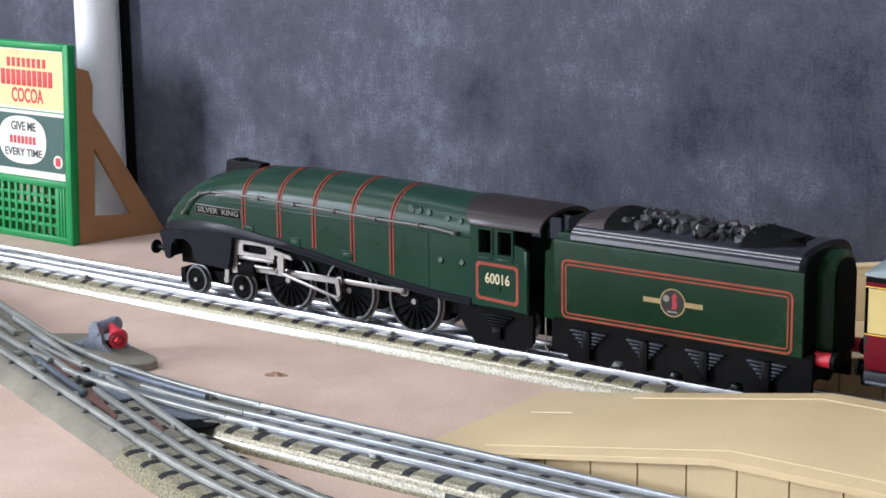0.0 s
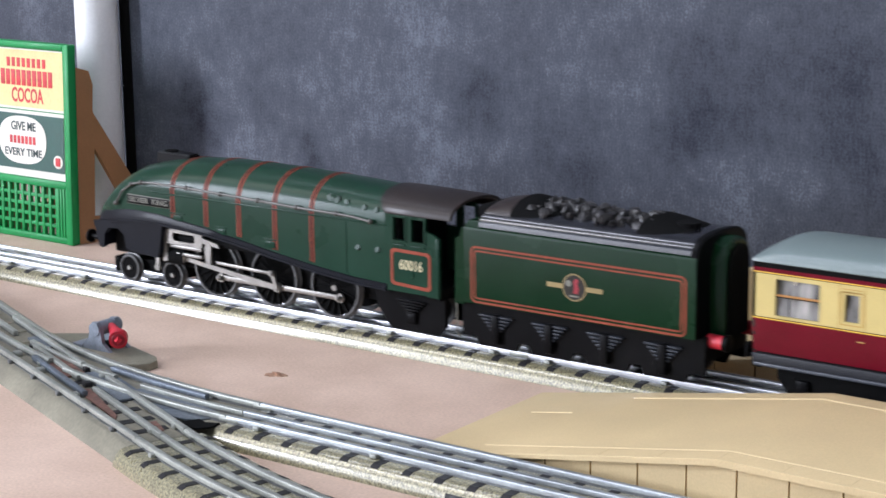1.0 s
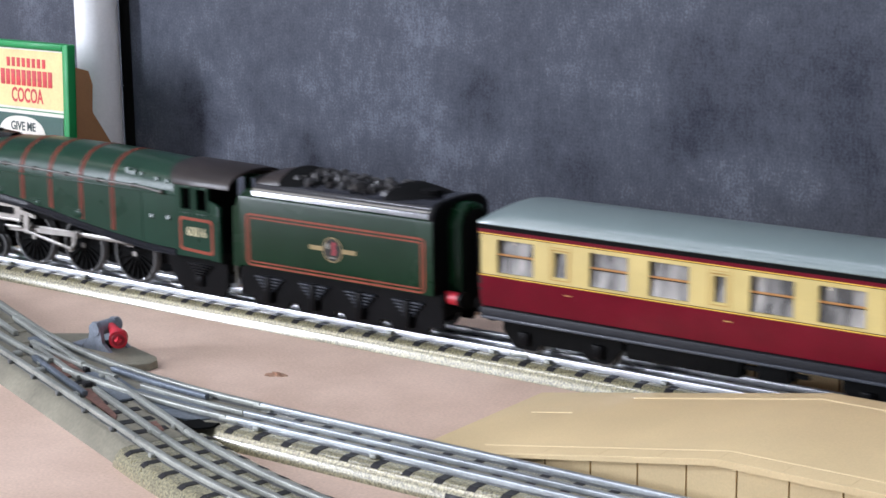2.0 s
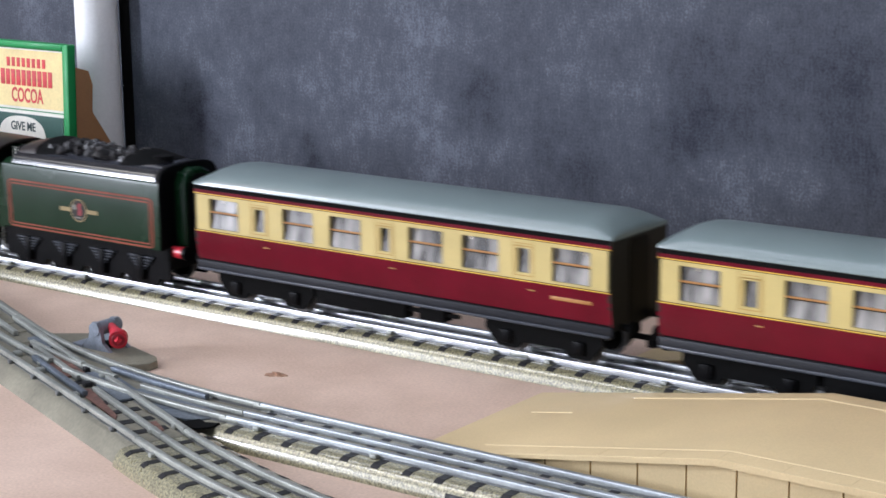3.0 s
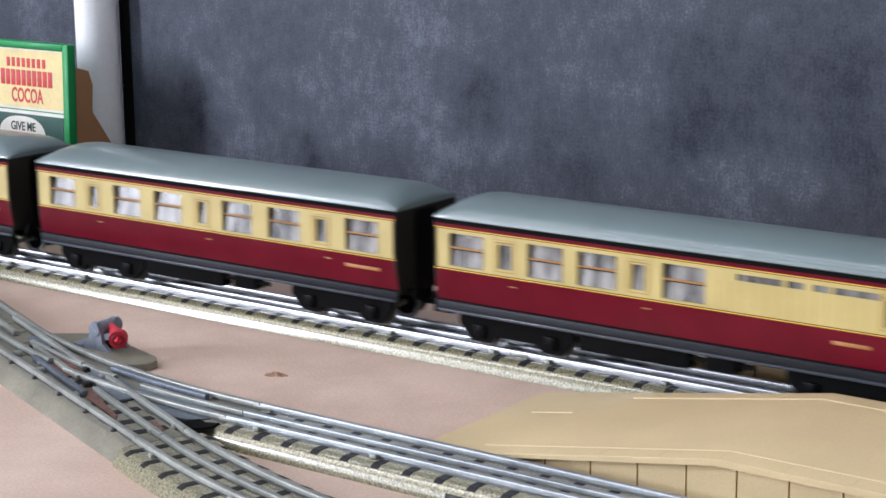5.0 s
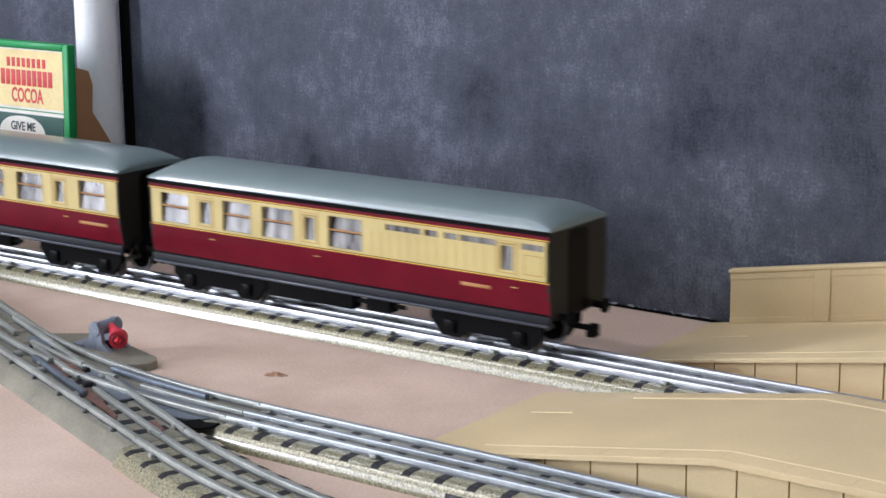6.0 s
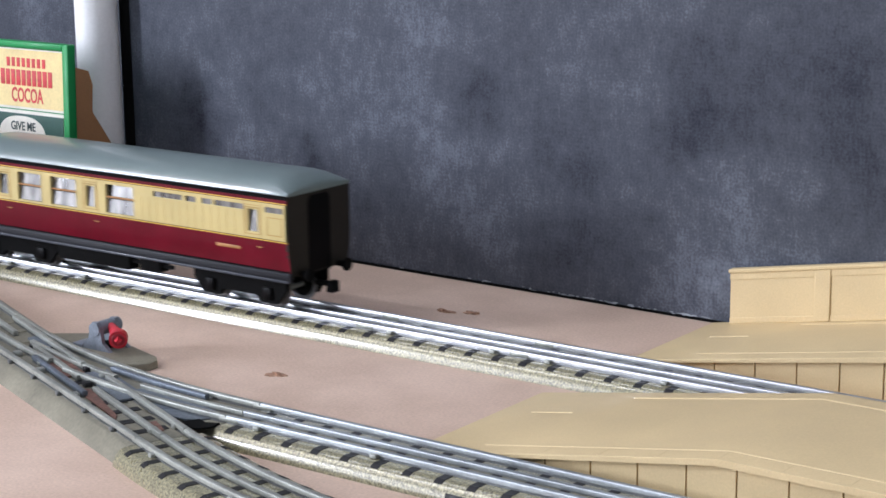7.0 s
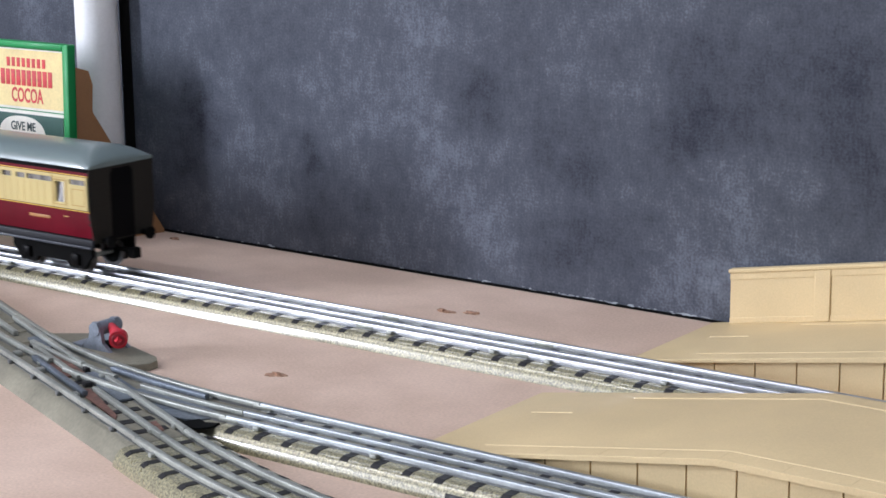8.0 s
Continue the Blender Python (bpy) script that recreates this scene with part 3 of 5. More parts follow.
def build_lever():
    ob = holder("point_lever", Matrix.Translation((-.063, -.0765, 0)), "grey cast switch lever with red knob on drab base plate", "lever")
    bm = bmesh.new()
    slab(bm, [(-38, -2), (-32, 3), (-20, 12), (-14, 12.5), (24, 1), (28, -2.5), (28.5, -7), (26, -11), (19, -14), (-8, -12)], .05, 3.0)
    top = [e for e in bm.edges if all(v.co.z > 2 for v in e.verts)]
    bmesh.ops.bevel(bm, geom=top, offset=.7, segments=2, affect="EDGES", profile=.5)
    part("base_plate", bm, TRACKPLATE, ob, "drab grey-brown base plate")
    for y in (-5.2, 4.0):
        bm = bmesh.new()
        plate(bm, [(-10.5, 3), (6.5, 3), (5.0, 4.4), (2.6, 6), (1.6, 11.6), (.2, 13.8), (-2.4, 13.8), (-3.8, 11.2), (-5, 7), (-8.5, 4.2)], y - .8, y + .8)
        part("cheek", bm, LEVERGREY, ob)
    bm = bmesh.new()
    rod(bm, (-1.2, -6.4, 11.0), (-1.2, 6.0, 11.0), 2.7, 18)
    part("drum", bm, LEVERGREY, ob)
    # black block fills the gap between the cheeks and paints its shade
    bm = bmesh.new()
    box(bm, -5, 2, -4.4, 3.2, 3, 4.6, .5)
    part("housing", bm, SOOT, ob, "black block painting the shade between the cheeks")
    bm = bmesh.new()
    box(bm, -13.5, -8, -6.5, 3, 3, 4.4, .4)
    part("foot", bm, LEVERGREY, ob)
    bm = bmesh.new()
    rod(bm, (9.2, -3.6, 9.3), (11.2, -5.9, 8.8), 3.5, 24)
    rod(bm, (1.0, 0.5, 11.2), (9.3, -3.6, 9.3), 1.6, 14, 2.6)
    part("knob", bm, RED, ob, "round red plastic knob")
    bm = bmesh.new()
    rod(bm, (11.2, -5.9, 8.8), (11.32, -6.04, 8.77), 2.5, 24, 2.3)
    part("knob_face", bm, REDSHADE, ob, "darker red dished face")
    bm = bmesh.new()
    rod(bm, (11.3, -6.0, 8.8), (12.5, -7.4, 8.5), 1.6, 4, .9)
    part("knob_peg", bm, RED, ob)


build_lever()

# ---- station platforms ----
RISE = .168


def deck_z(x, x0):
    return min(19.0, .6 + (x - x0) * RISE)


def build_platform(x0, x1, y0, y1, label, fence):
    ob = holder("station_platform", Matrix.Translation((x0 * .001, 0, 0)), label, "platform", "station platforms")
    fold = x0 + 18.4 / RISE
    side = [(0, .1), (3, .1), (fold - x0, 17.0), (x1 - x0, 17.0), (x1 - x0, 19.0), (fold - x0, 19.0), (0, .7)]
    bm = bmesh.new()
    plate(bm, side, y0, y1)
    es = [e for e in bm.edges if abs(e.verts[0].co.y - e.verts[1].co.y) < .01 and min(v.co.z - (min(19, .7 + v.co.x * RISE)) for v in e.verts) > -.5]
    bmesh.ops.bevel(bm, geom=es, offset=.5, segments=2, affect="EDGES", profile=.5)
    part("deck", bm, PLATFORM, ob, "tan moulded plastic deck with a ramp")

    def zz(x):
        return min(19.0, .7 + x * RISE)

    def ridge(xa, xb, y, w=.6, h=.22):
        pts = [xa] + ([fold - x0] if xa < fold - x0 < xb else []) + [xb]
        bm = bmesh.new()
        loft(bm, [[(x, y - w, zz(x) - .1), (x, y + w, zz(x) - .1), (x, y + w * .4, zz(x) + h), (x, y - w * .4, zz(x) + h)] for x in pts])
        part("edge_line", bm, PLATFORM, ob)

    ridge(24, x1 - x0, y0 + 9.0)
    ridge(42, x1 - x0, y1 - 8.0)
    ridge(14, 30, y1 - 28, .35)
    bx = 50.0
    while bx < x1 - x0 - 10:
        for ya, yb in ((y0 + .8, y0 + 8.4), (y1 - 7.4, y1 - .8)):
            bm = bmesh.new()
            loft(bm, [[(bx - .35, y, zz(bx) - .1), (bx + .35, y, zz(bx) - .1), (bx + .15, y, zz(bx) + .03), (bx - .15, y, zz(bx) + .03)] for y in (ya, yb)])
            part("slab_joint", bm, PLATFORM, ob)
        bx += 20.0
    # side walls in upright panels
    for yw, sgn in ((y0 + 3.2, 1), (y1 - 3.2, -1)):
        # inner wall in a darker brown that puts the joints' shade into the colour
        bm = bmesh.new()
        ya, yb = sorted((yw + sgn * 1.0, yw + sgn * 2.6))
        plate(bm, [(14, .05), (x1 - x0, .05), (x1 - x0, 17.02), (fold - x0, 17.02), (14, 2.3)], ya, yb)
        part("inner_wall", bm, JOINT, ob, "shaded brown joints between panels")
        a = 17.9 if not fence else 18.6
        while a < x1 - x0 - 2:
            b = min(a + 15.6, x1 - x0 - 1)
            bm = bmesh.new()
            pts = [(a, .1), (b, .1), (b, max(.3, zz(b) - 2.3))] + ([(fold - x0, 16.7)] if a < fold - x0 < b else []) + [(a, max(.3, zz(a) - 2.3))]
            ya, yb = sorted((yw, yw + sgn * 1.1))
            plate(bm, pts, ya, yb)
            part("wall_panel", bm, PLATFORM, ob)
            a += 16.2
    if fence:
        f0, f1, yf = 9.0, x1 - x0, y1 - 3.4

        def strip(name, xa, xb, ya, yb, lo, hi, bev=.3):
            pts = [xa] + ([fold - x0] if xa < fold - x0 < xb else []) + [xb]
            bm = bmesh.new()
            loft(bm, [[(x, ya, zz(x) + lo), (x, yb, zz(x) + lo), (x, yb, zz(x) + hi), (x, ya, zz(x) + hi)] for x in pts])
            bmesh.ops.bevel(bm, geom=list(bm.edges), offset=bev, segments=1, affect="EDGES")
            part(name, bm, PLATFORM, ob)

        strip("fence_panel", f0, f1, yf, yf + 2.4, -.2, 20.4)
        strip("fence_cap", f0 - .6, f1, yf - .8, yf + 3.2, 20.4, 22.0)
        strip("fence_frame", f0, f1, yf - .25, yf + .1, 17.6, 20.3, .15)
        strip("fence_frame", f0, f1, yf - .25, yf + .1, .0, 2.4, .15)
        x = f0 + 36.0
        while x < f1 - 10:
            strip("pilaster", x, x + 6.5, yf - .6, yf + .1, 0, 20.3, .2)
            x += 42.0
    return ob


build_platform(101, 560, -104, -26.5, "tan plastic station platform ramp between two tracks", False)
build_platform(104, 560, 25.5, 91.3, "tan plastic station platform with a panelled fence", True)


# ---- billboard and pipe ----
def build_billboard():
    ob = holder("billboard", Matrix.Translation((-.2488, .049, 0)) @ pose(0, 0, 0, -2.0), "green plastic trackside billboard with two posters and a lattice base", "billboard")
    L, R = -31.5, 29.0
    # frame
    for name, d in (("frame", (L, L + 4.2, 0, 5.0, .1, 96.5)), ("frame", (R - 4.2, R, 0, 5.0, .1, 96.5)), ("frame", (L + 4.2, R - 4.2, 0, 5.0, 93.4, 96.5)), ("frame", (L + 4.2, R - 4.2, .6, 4.6, 26.8, 30.4)), ("frame", (L + 4.2, R - 4.2, .6, 4.6, .1, 3.4))):
        bm = bmesh.new()
        box(bm, *d, .7)
        part(name, bm, GREENPLASTIC, ob)
    bm = bmesh.new()
    box(bm, L + 4.0, R - 4.0, 2.6, 4.4, 30.2, 93.6)
    part("backing", bm, GREENPLASTIC, ob)
    # lattice
    x = L + 4.2
    n = 9
    step = (R - 4.2 - 8 - x) / n
    for i in range(1, n + 1):
        bm = bmesh.new()
        cx = x + i * step
        box(bm, cx - .95, cx + .95, 1.4, 3.4, 3.2, 27.0, .25)
        part("lattice_bar", bm, GREENPLASTIC, ob)
    for k in range(1, 5):
        bm = bmesh.new()
        cz = 3.4 + k * 23.4 / 5
        box(bm, L + 4.2, R - 12, 1.7, 3.2, cz - .9, cz + .9, .25)
        part("lattice_bar", bm, GREENPLASTIC, ob)
    for i in range(4):
        bm = bmesh.new()
        cx = R - 11.6 + i * 2.0
        box(bm, cx, cx + 1.5, 1.0, 4.2, 3.2, 27.0, .3)
        part("rib", bm, GREENPLASTIC, ob)
    # upper poster
    pl, pr = L + 4.6, R - 4.6
    bm = bmesh.new()
    box(bm, pl, pr, 2.0, 2.5, 63.4, 92.8)
    part("poster_border", bm, PAPERWHITE, ob)
    bm = bmesh.new()
    box(bm, pl + .6, pr - .9, 1.7, 2.1, 64.6, 92.2)
    part("poster", bm, PAPERYELLOW, ob, "yellow cocoa poster with red lettering")
    cx = (pl + pr) / 2 - .8
    for k in range(8):
        bm = bmesh.new()
        box(bm, cx - 14 + k * 3.6, cx - 14 + k * 3.6 + 2.3, 1.5, 1.75, 84.0, 88.4, .1)
        part("word_bar", bm, INKRED, ob)
    for k in range(10):
        bm = bmesh.new()
        box(bm, cx - 18.6 + k * 3.75, cx - 18.6 + k * 3.75 + 2.9, 1.5, 1.75, 75.0, 82.6, .1)
        part("word_bar", bm, INKRED, ob)
    lettering("poster_word", "COCOA", 7.0, INKRED, ob, at_mm(cx, 1.65, 70.0) @ FACE, width=22.5, bold=.2)
    # lower poster
    bm = bmesh.new()
    box(bm, pl, pr, 2.0, 2.5, 30.6, 62.8)
    part("poster_border", bm, PAPERWHITE, ob)
    bm = bmesh.new()
    box(bm, pl + 1.2, pr - 1.6, 1.7, 2.1, 34.2, 61.2)
    part("poster", bm, PAPERGREEN, ob, "dark green poster with a white oval")
    ox, oz = -6.3, 48.4
    bm = bmesh.new()
    pts = []
    for i in range(40):
        a = 2 * math.pi * i / 40
        ca, sa = math.cos(a), math.sin(a)
        pts.append((ox + 17.0 * math.copysign(abs(ca) ** .8, ca), oz + 11.7 * math.copysign(abs(sa) ** .8, sa)))
    plate(bm, pts, 1.45, 1.8)
    part("oval", bm, PAPERWHITE, ob, "off-white oval")
    lettering("poster_word", "GIVE ME", 4.3, INKBLACK, ob, at_mm(ox + 1.0, 1.40, 55.0) @ FACE, width=17.5, bold=.1)
    for k in range(7):
        bm = bmesh.new()
        box(bm, ox - 9.0 + k * 2.75, ox - 9.0 + k * 2.75 + 1.9, 1.25, 1.5, 46.6, 50.4, .1)
        part("word_bar", bm, INKRED, ob)
    lettering("poster_word", "EVERY TIME", 3.8, INKBLACK, ob, at_mm(ox + .4, 1.40, 42.2) @ FACE, width=26.5, bold=.08)
    bm = bmesh.new()
    rod(bm, (18.6, 1.5, 39.6), (18.6, 1.9, 39.6), 3.2, 20)
    part("emblem", bm, PAPERWHITE, ob)
    bm = bmesh.new()
    box(bm, 17.0, 20.2, 1.2, 1.6, 37.6, 41.6, .3)
    part("emblem_centre", bm, INKRED, ob)
    # props behind
    for x in (R - 2.4, L + .2):
        bm = bmesh.new()
        out = [(5.0, .1), (48.8, 1.7), (48.8, 3.2), (13.2, 63.4), (12.9, 64.9), (13.3, 77.0), (11.4, 83.6), (5.0, 85.6)]
        hole = [(12.9, 13.3), (31.8, 12.5), (13.5, 46.4)]
        va = [[bm.verts.new((xx + (y - 5) * .3, y, z)) for y, z in out] for xx in (x, x + 2.2)]
        vh = [[bm.verts.new((xx + (y - 5) * .3, y, z)) for y, z in hole] for xx in (x, x + 2.2)]
        for s in (0, 1):
            o, h = va[s], vh[s]
            for f in ((o[0], o[1], h[1], h[0]), (o[1], o[2], o[3], h[2], h[1]), (o[3], o[4], h[2]), (o[4], o[5], o[6], o[7], h[2]), (o[7], o[0], h[0], h[2])):
                bm.faces.new(f)
        for loop in (va, vh):
            n = len(loop[0])
            for i in range(n):
                j = (i + 1) % n
                bm.faces.new((loop[0][i], loop[0][j], loop[1][j], loop[1][i]))
        part("prop", bm, BROWNPLASTIC, ob, "brown triangular prop", smooth=None)


build_billboard()


def build_pipe():
    bm = bmesh.new()
    rod(bm, (0, 0, 0), (0, 0, 600), 10.6, 48)
    thing("pipe", bm, WHITEPIPE, "plain white upright pipe standing against the chalkboard", "pipe", at=Matrix.Translation((-.2409, .0915, 0)))


build_pipe()


# ---- the train; shapes are measured from the rail heads, and run to -x ----
RAILZ = TOP * .001
LOCO_AT, TENDER_AT = -.145, 0.0
COACH_AT = [.1667, .3803, .5937]
ROLLING = []     # part, place in its thing, radius: what turns as it rolls


def wheel_pair(parent, x, r, gauge=8.2, spokes=0, name="wheelset", rim=TYRE, centre=SOOT):
    """One axle with its two wheels; spoked wheels are built spoke by spoke."""
    hub = part(name, axle_bm(), DULLSTEEL, parent, at=Matrix.Translation((x * .001, 0, r * .001)))
    for s in (-1, 1):
        bm = bmesh.new()
        n = 40 if r > 8 else 28
        y_out, y_in = s * (gauge + 1.5), s * (gauge - .7)
        prof = [(r - 1.0, y_out), (r - .2, y_out), (r, y_out - s * .25), (r, s * (gauge - .1)), (r + .75, s * (gauge - .35)), (r + .75, y_in), (r - 1.0, y_in)]
        rings = [[(a * math.cos(t), y, a * math.sin(t)) for a, y in prof] for t in [2 * math.pi * i / n for i in range(n)]]
        made = [[bm.verts.new(p) for p in q] for q in rings]
        for i in range(n):
            a, b = made[i], made[(i + 1) % n]
            for k in range(len(prof)):
                l = (k + 1) % len(prof)
                bm.faces.new((a[k], a[l], b[l], b[k]))
        part("tyre", bm, rim, hub)
        bm = bmesh.new()
        if spokes:
            sb = bmesh.new()
            rod(sb, (1.6, s * (gauge + .7), 0), (r - 1.1, s * (gauge + .7), 0), .5, 6, .38)
            me = finish("spoke", sb, centre, 35)
            for i in range(spokes):
                q = new("spoke", me)
                q.parent, q.matrix_basis = hub, pose(0, 0, 0, 0, 360 * i / spokes, 0)
            rod(bm, (0, s * (gauge - .5), 0), (0, s * (gauge + 1.5), 0), 2.3, 20)
            rod(bm, (0, s * (gauge - .6), 0), (0, s * (gauge + .05), 0), r - 1.2, 32)
        else:
            rod(bm, (0, s * (gauge - .5), 0), (0, s * (gauge + 1.0), 0), r - 1.25, 28)
        part("wheel_centre", bm, centre, hub)
        bm = bmesh.new()
        rod(bm, (0, s * (gauge + .9), 0), (0, s * (gauge + 2.0), 0), .9 if r < 8 else 1.1, 12)
        part("axle_end", bm, NICKEL, hub)
    ROLLING.append((hub, (x, 0, r), r))
    return hub


def axle_bm():
    bm = bmesh.new()
    rod(bm, (0, -8.5, 0), (0, 8.5, 0), 1.1, 10)
    return bm


def half_section(x, zb, zs, zt, hw, n=9, power=2.1, grow=0.0):
    """Half a body section, from the lower edge at -y over the top to +y."""
    hw, zs2, zt = hw + grow, zs, zt + grow
    pts = [(x, -hw, zb), (x, -hw, (zb + zs2) / 2)]
    for i in range(n):
        a = math.pi / 2 * i / (n - 1)
        pts.append((x, -hw * math.cos(a) ** (2 / power), zs2 + (zt - zs2) * math.sin(a) ** (2 / power)))
    return pts + [(x, -y, z) for x, y, z in pts[:-1]][::-1]


# stations of the streamlined casing: x, lower edge, shoulder, crown, half width
CASING = [(-101, 24.0, 25.5, 28.5, 8.0), (-98, 24.5, 27.5, 33.0, 10.8), (-93.5, 26.0, 30.8, 37.5, 12.8), (-88, 26.9, 34.6, 42.5, 14.3), (-82, 28.0, 38.2, 46.4, 15.3), (-75, 29.0, 41.5, 49.8, 16.0), (-66, 29.5, 43.5, 52.2, 16.4),
          (-58, 29.6, 43.8, 53.8, 16.5), (-50, 29.2, 43.4, 54.8, 16.5), (-30, 28.0, 42.4, 56.0, 16.5), (-15, 26.3, 42.0, 56.1, 16.5), (5, 23.2, 42.0, 55.9, 16.5), (25, 20.6, 42.0, 55.3, 16.5), (45, 18.6, 42.2, 54.4, 16.5), (61, 18.0, 42.6, 53.5, 16.5)]


def casing_at(x):
    for a, b in zip(CASING, CASING[1:]):
        if a[0] <= x <= b[0]:
            k = (x - a[0]) / (b[0] - a[0])
            return [x] + [a[i] + (b[i] - a[i]) * k for i in range(1, 5)]
    return list(CASING[-1])


def build_loco():
    ob = holder("steam_locomotive", Matrix.Translation((WAY[0][1] + LOCO_AT, 0, RAILZ)), "dark green streamlined model steam locomotive with orange bands", "locomotive")
    bm = bmesh.new()
    fine = []
    for a, b in zip(CASING, CASING[1:]):
        n = max(1, int((b[0] - a[0]) / 4))
        fine += [casing_at(a[0] + (b[0] - a[0]) * i / n) for i in range(n)]
    fine.append(list(CASING[-1]))
    loft(bm, [half_section(*s) for s in fine])
    body = part("boiler_casing", bm, LOCO_GREEN, ob, "green streamlined casing", smooth=40)
    # lining bands
    for x in (-49.4, -31.0, -13.2, 5.8, 24.6):
        for dx in (-1.05, .45):
            bm = bmesh.new()
            rings = []
            for k in (0, .62):
                s = casing_at(x + dx + k)
                out, inn = half_section(*s, grow=.16), half_section(*s, grow=-.3)
                lo = 2.6
                out[0] = (out[0][0], out[0][1], s[1] + lo)
                out[-1] = (out[-1][0], out[-1][1], s[1] + lo)
                inn[0] = (inn[0][0], inn[0][1], s[1] + lo)
                inn[-1] = (inn[-1][0], inn[-1][1], s[1] + lo)
                rings.append(out + inn[::-1])
            loft(bm, rings)
            part("lining_band", bm, ORANGE, body, "orange band over the casing")
        bm = bmesh.new()
        rings = []
        for k in (-.43, .45):
            s = casing_at(x + k)
            out, inn = half_section(*s, grow=.12), half_section(*s, grow=-.3)
            for q in (out, inn):
                q[0] = (q[0][0], q[0][1], s[1] + 2.6)
                q[-1] = (q[-1][0], q[-1][1], s[1] + 2.6)
            rings.append(out + inn[::-1])
        loft(bm, rings)
        part("band_centre", bm, BLACK, body)
    # dark lower valance that follows the curved edge
    for s in (-1, 1):
        bm = bmesh.new()
        rings = []
        for st in fine:
            x, zb, zs, zt, hw = st
            h = 4.0 if x < -75 else max(1.5, 4.0 - (x + 75) * .045)
            h = min(h, zs - zb + .3)
            rings.append([(x, s * (hw + .5), zb - .8), (x, s * (hw + .55), zb + h * .8), (x, s * (hw + .1), zb + h), (x, s * (hw - 1.2), zb + h), (x, s * (hw - 1.2), zb - .8)])
        loft(bm, rings)
        part("valance", bm, SLATE, ob, "dark valance along the casing", smooth=50)
        # raised edge bead
        bm = bmesh.new()
        rings = []
        for st in fine[3:]:
            x, zb, zs, zt, hw = st
            rings.append([(x, s * (hw + .4), zb - 1.3), (x, s * (hw + 1.1), zb - 1.2), (x, s * (hw + 1.1), zb - .4), (x, s * (hw + .4), zb - .3)])
        loft(bm, rings)
        part("running_edge", bm, SLATE, ob)
    # front skirt, buffer beam and hollow below the nose
    for s in (-1, 1):
        bm = bmesh.new()
        plate(bm, [(-76.5, 15.0), (-59.5, 14.0), (-58.0, 17), (-57.6, 22), (-56, 28.5), (-78.5, 28.5), (-77.5, 22)], s * 13.6, s * 16.2)
        bmesh.ops.bevel(bm, geom=list(bm.edges), offset=.5, segments=2, affect="EDGES")
        part("skirt", bm, SLATE, ob, "dark front skirt plate")
        bm = bmesh.new()
        plate(bm, [(-98.5, 25.5), (-95.5, 14.8), (-93.8, 14.2), (-92.6, 15.2), (-92.0, 20.5), (-89.5, 23.2), (-84, 23.6), (-80.5, 21), (-79.4, 15.5), (-77.5, 15.2), (-75.5, 26.5), (-84, 27.5)], s * 12.4, s * 14.8)
        part("front_cowl", bm, SLATE, ob, "dark curved cowl below the nose")
        bm = bmesh.new()
        rod(bm, (-97.5, s * 11.5, 17.6), (-101, s * 11.5, 17.6), 1.3, 14)
        rod(bm, (-101, s * 11.5, 17.6), (-103.4, s * 11.5, 17.6), 1.0, 14)
        rod(bm, (-103.4, s * 11.5, 17.6), (-104.2, s * 11.5, 17.6), 2.9, 20)
        part("buffer", bm, BLACK, ob)
    bm = bmesh.new()
    box(bm, -98, -76, -12.4, 12.4, 22.5, 26.0, .8)
    box(bm, -97.5, -94.5, -12.4, 12.4, 14.5, 21, .6)
    part("buffer_beam", bm, SLATE, ob)
    bm = bmesh.new()
    box(bm, -92, -62, -9, 9, 12, 24, .5)
    part("front_frame", bm, SOOT, ob)
    # chimney with its fairing; the black disc on top paints the dark opening
    bm = bmesh.new()
    loft(bm, [[(x, y * w, z) for x, y, z in q] for q, w in (([(-71, -4, 47), (-52, -4, 54), (-52, 4, 54), (-71, 4, 47)], 1), ([(-69.6, -4.2, 56.2), (-52, -2.6, 55.7), (-52, 2.6, 55.7), (-69.6, 4.2, 56.2)], 1))])
    bmesh.ops.bevel(bm, geom=list(bm.edges), offset=.5, segments=2, affect="EDGES")
    part("chimney_fairing", bm, BLACK, ob, "dark chimney fairing")
    bm = bmesh.new()
    rod(bm, (-65.0, 0, 53), (-65.0, 0, 56.5), 2.9, 22, 2.9)
    part("chimney", bm, SOOT, ob)
    # handrail and knobs
    for s in (-1, 1):
        pts = [(-82.5, 35.0), (-78.0, 40.5), (-72.4, 44.0), (-66.5, 45.3), (-60, 45.7), (-40.5, 45.6), (-22, 45.1), (-2, 44.6), (18, 44.0), (38, 43.8), (46, 43.5), (54.5, 42.6)]
        bm = bmesh.new()
        for i, (x, z) in enumerate(pts):
            st = casing_at(x)
            k = min(1, max(0, (z - st[2]) / (st[3] - st[2])))
            y = st[4] * (1 - k ** 2.1) ** (1 / 2.1) + 1.3
            pts[i] = (x, s * y, z)
        for a, b in zip(pts, pts[1:]):
            rod(bm, a, b, .5, 8)
        part("handrail", bm, RAILGREY, ob, "thin nickel handrail")
        for i in (0, 2, 3, 5, 6, 7, 8, 9, 11):
            bm = bmesh.new()
            x, y, z = pts[i]
            ball(bm, (x, y, z), 1.05, 10)
            rod(bm, (x, y, z), (x, y - s * 2, z - .2), .5, 6)
            part("handrail_knob", bm, RAILGREY, ob)
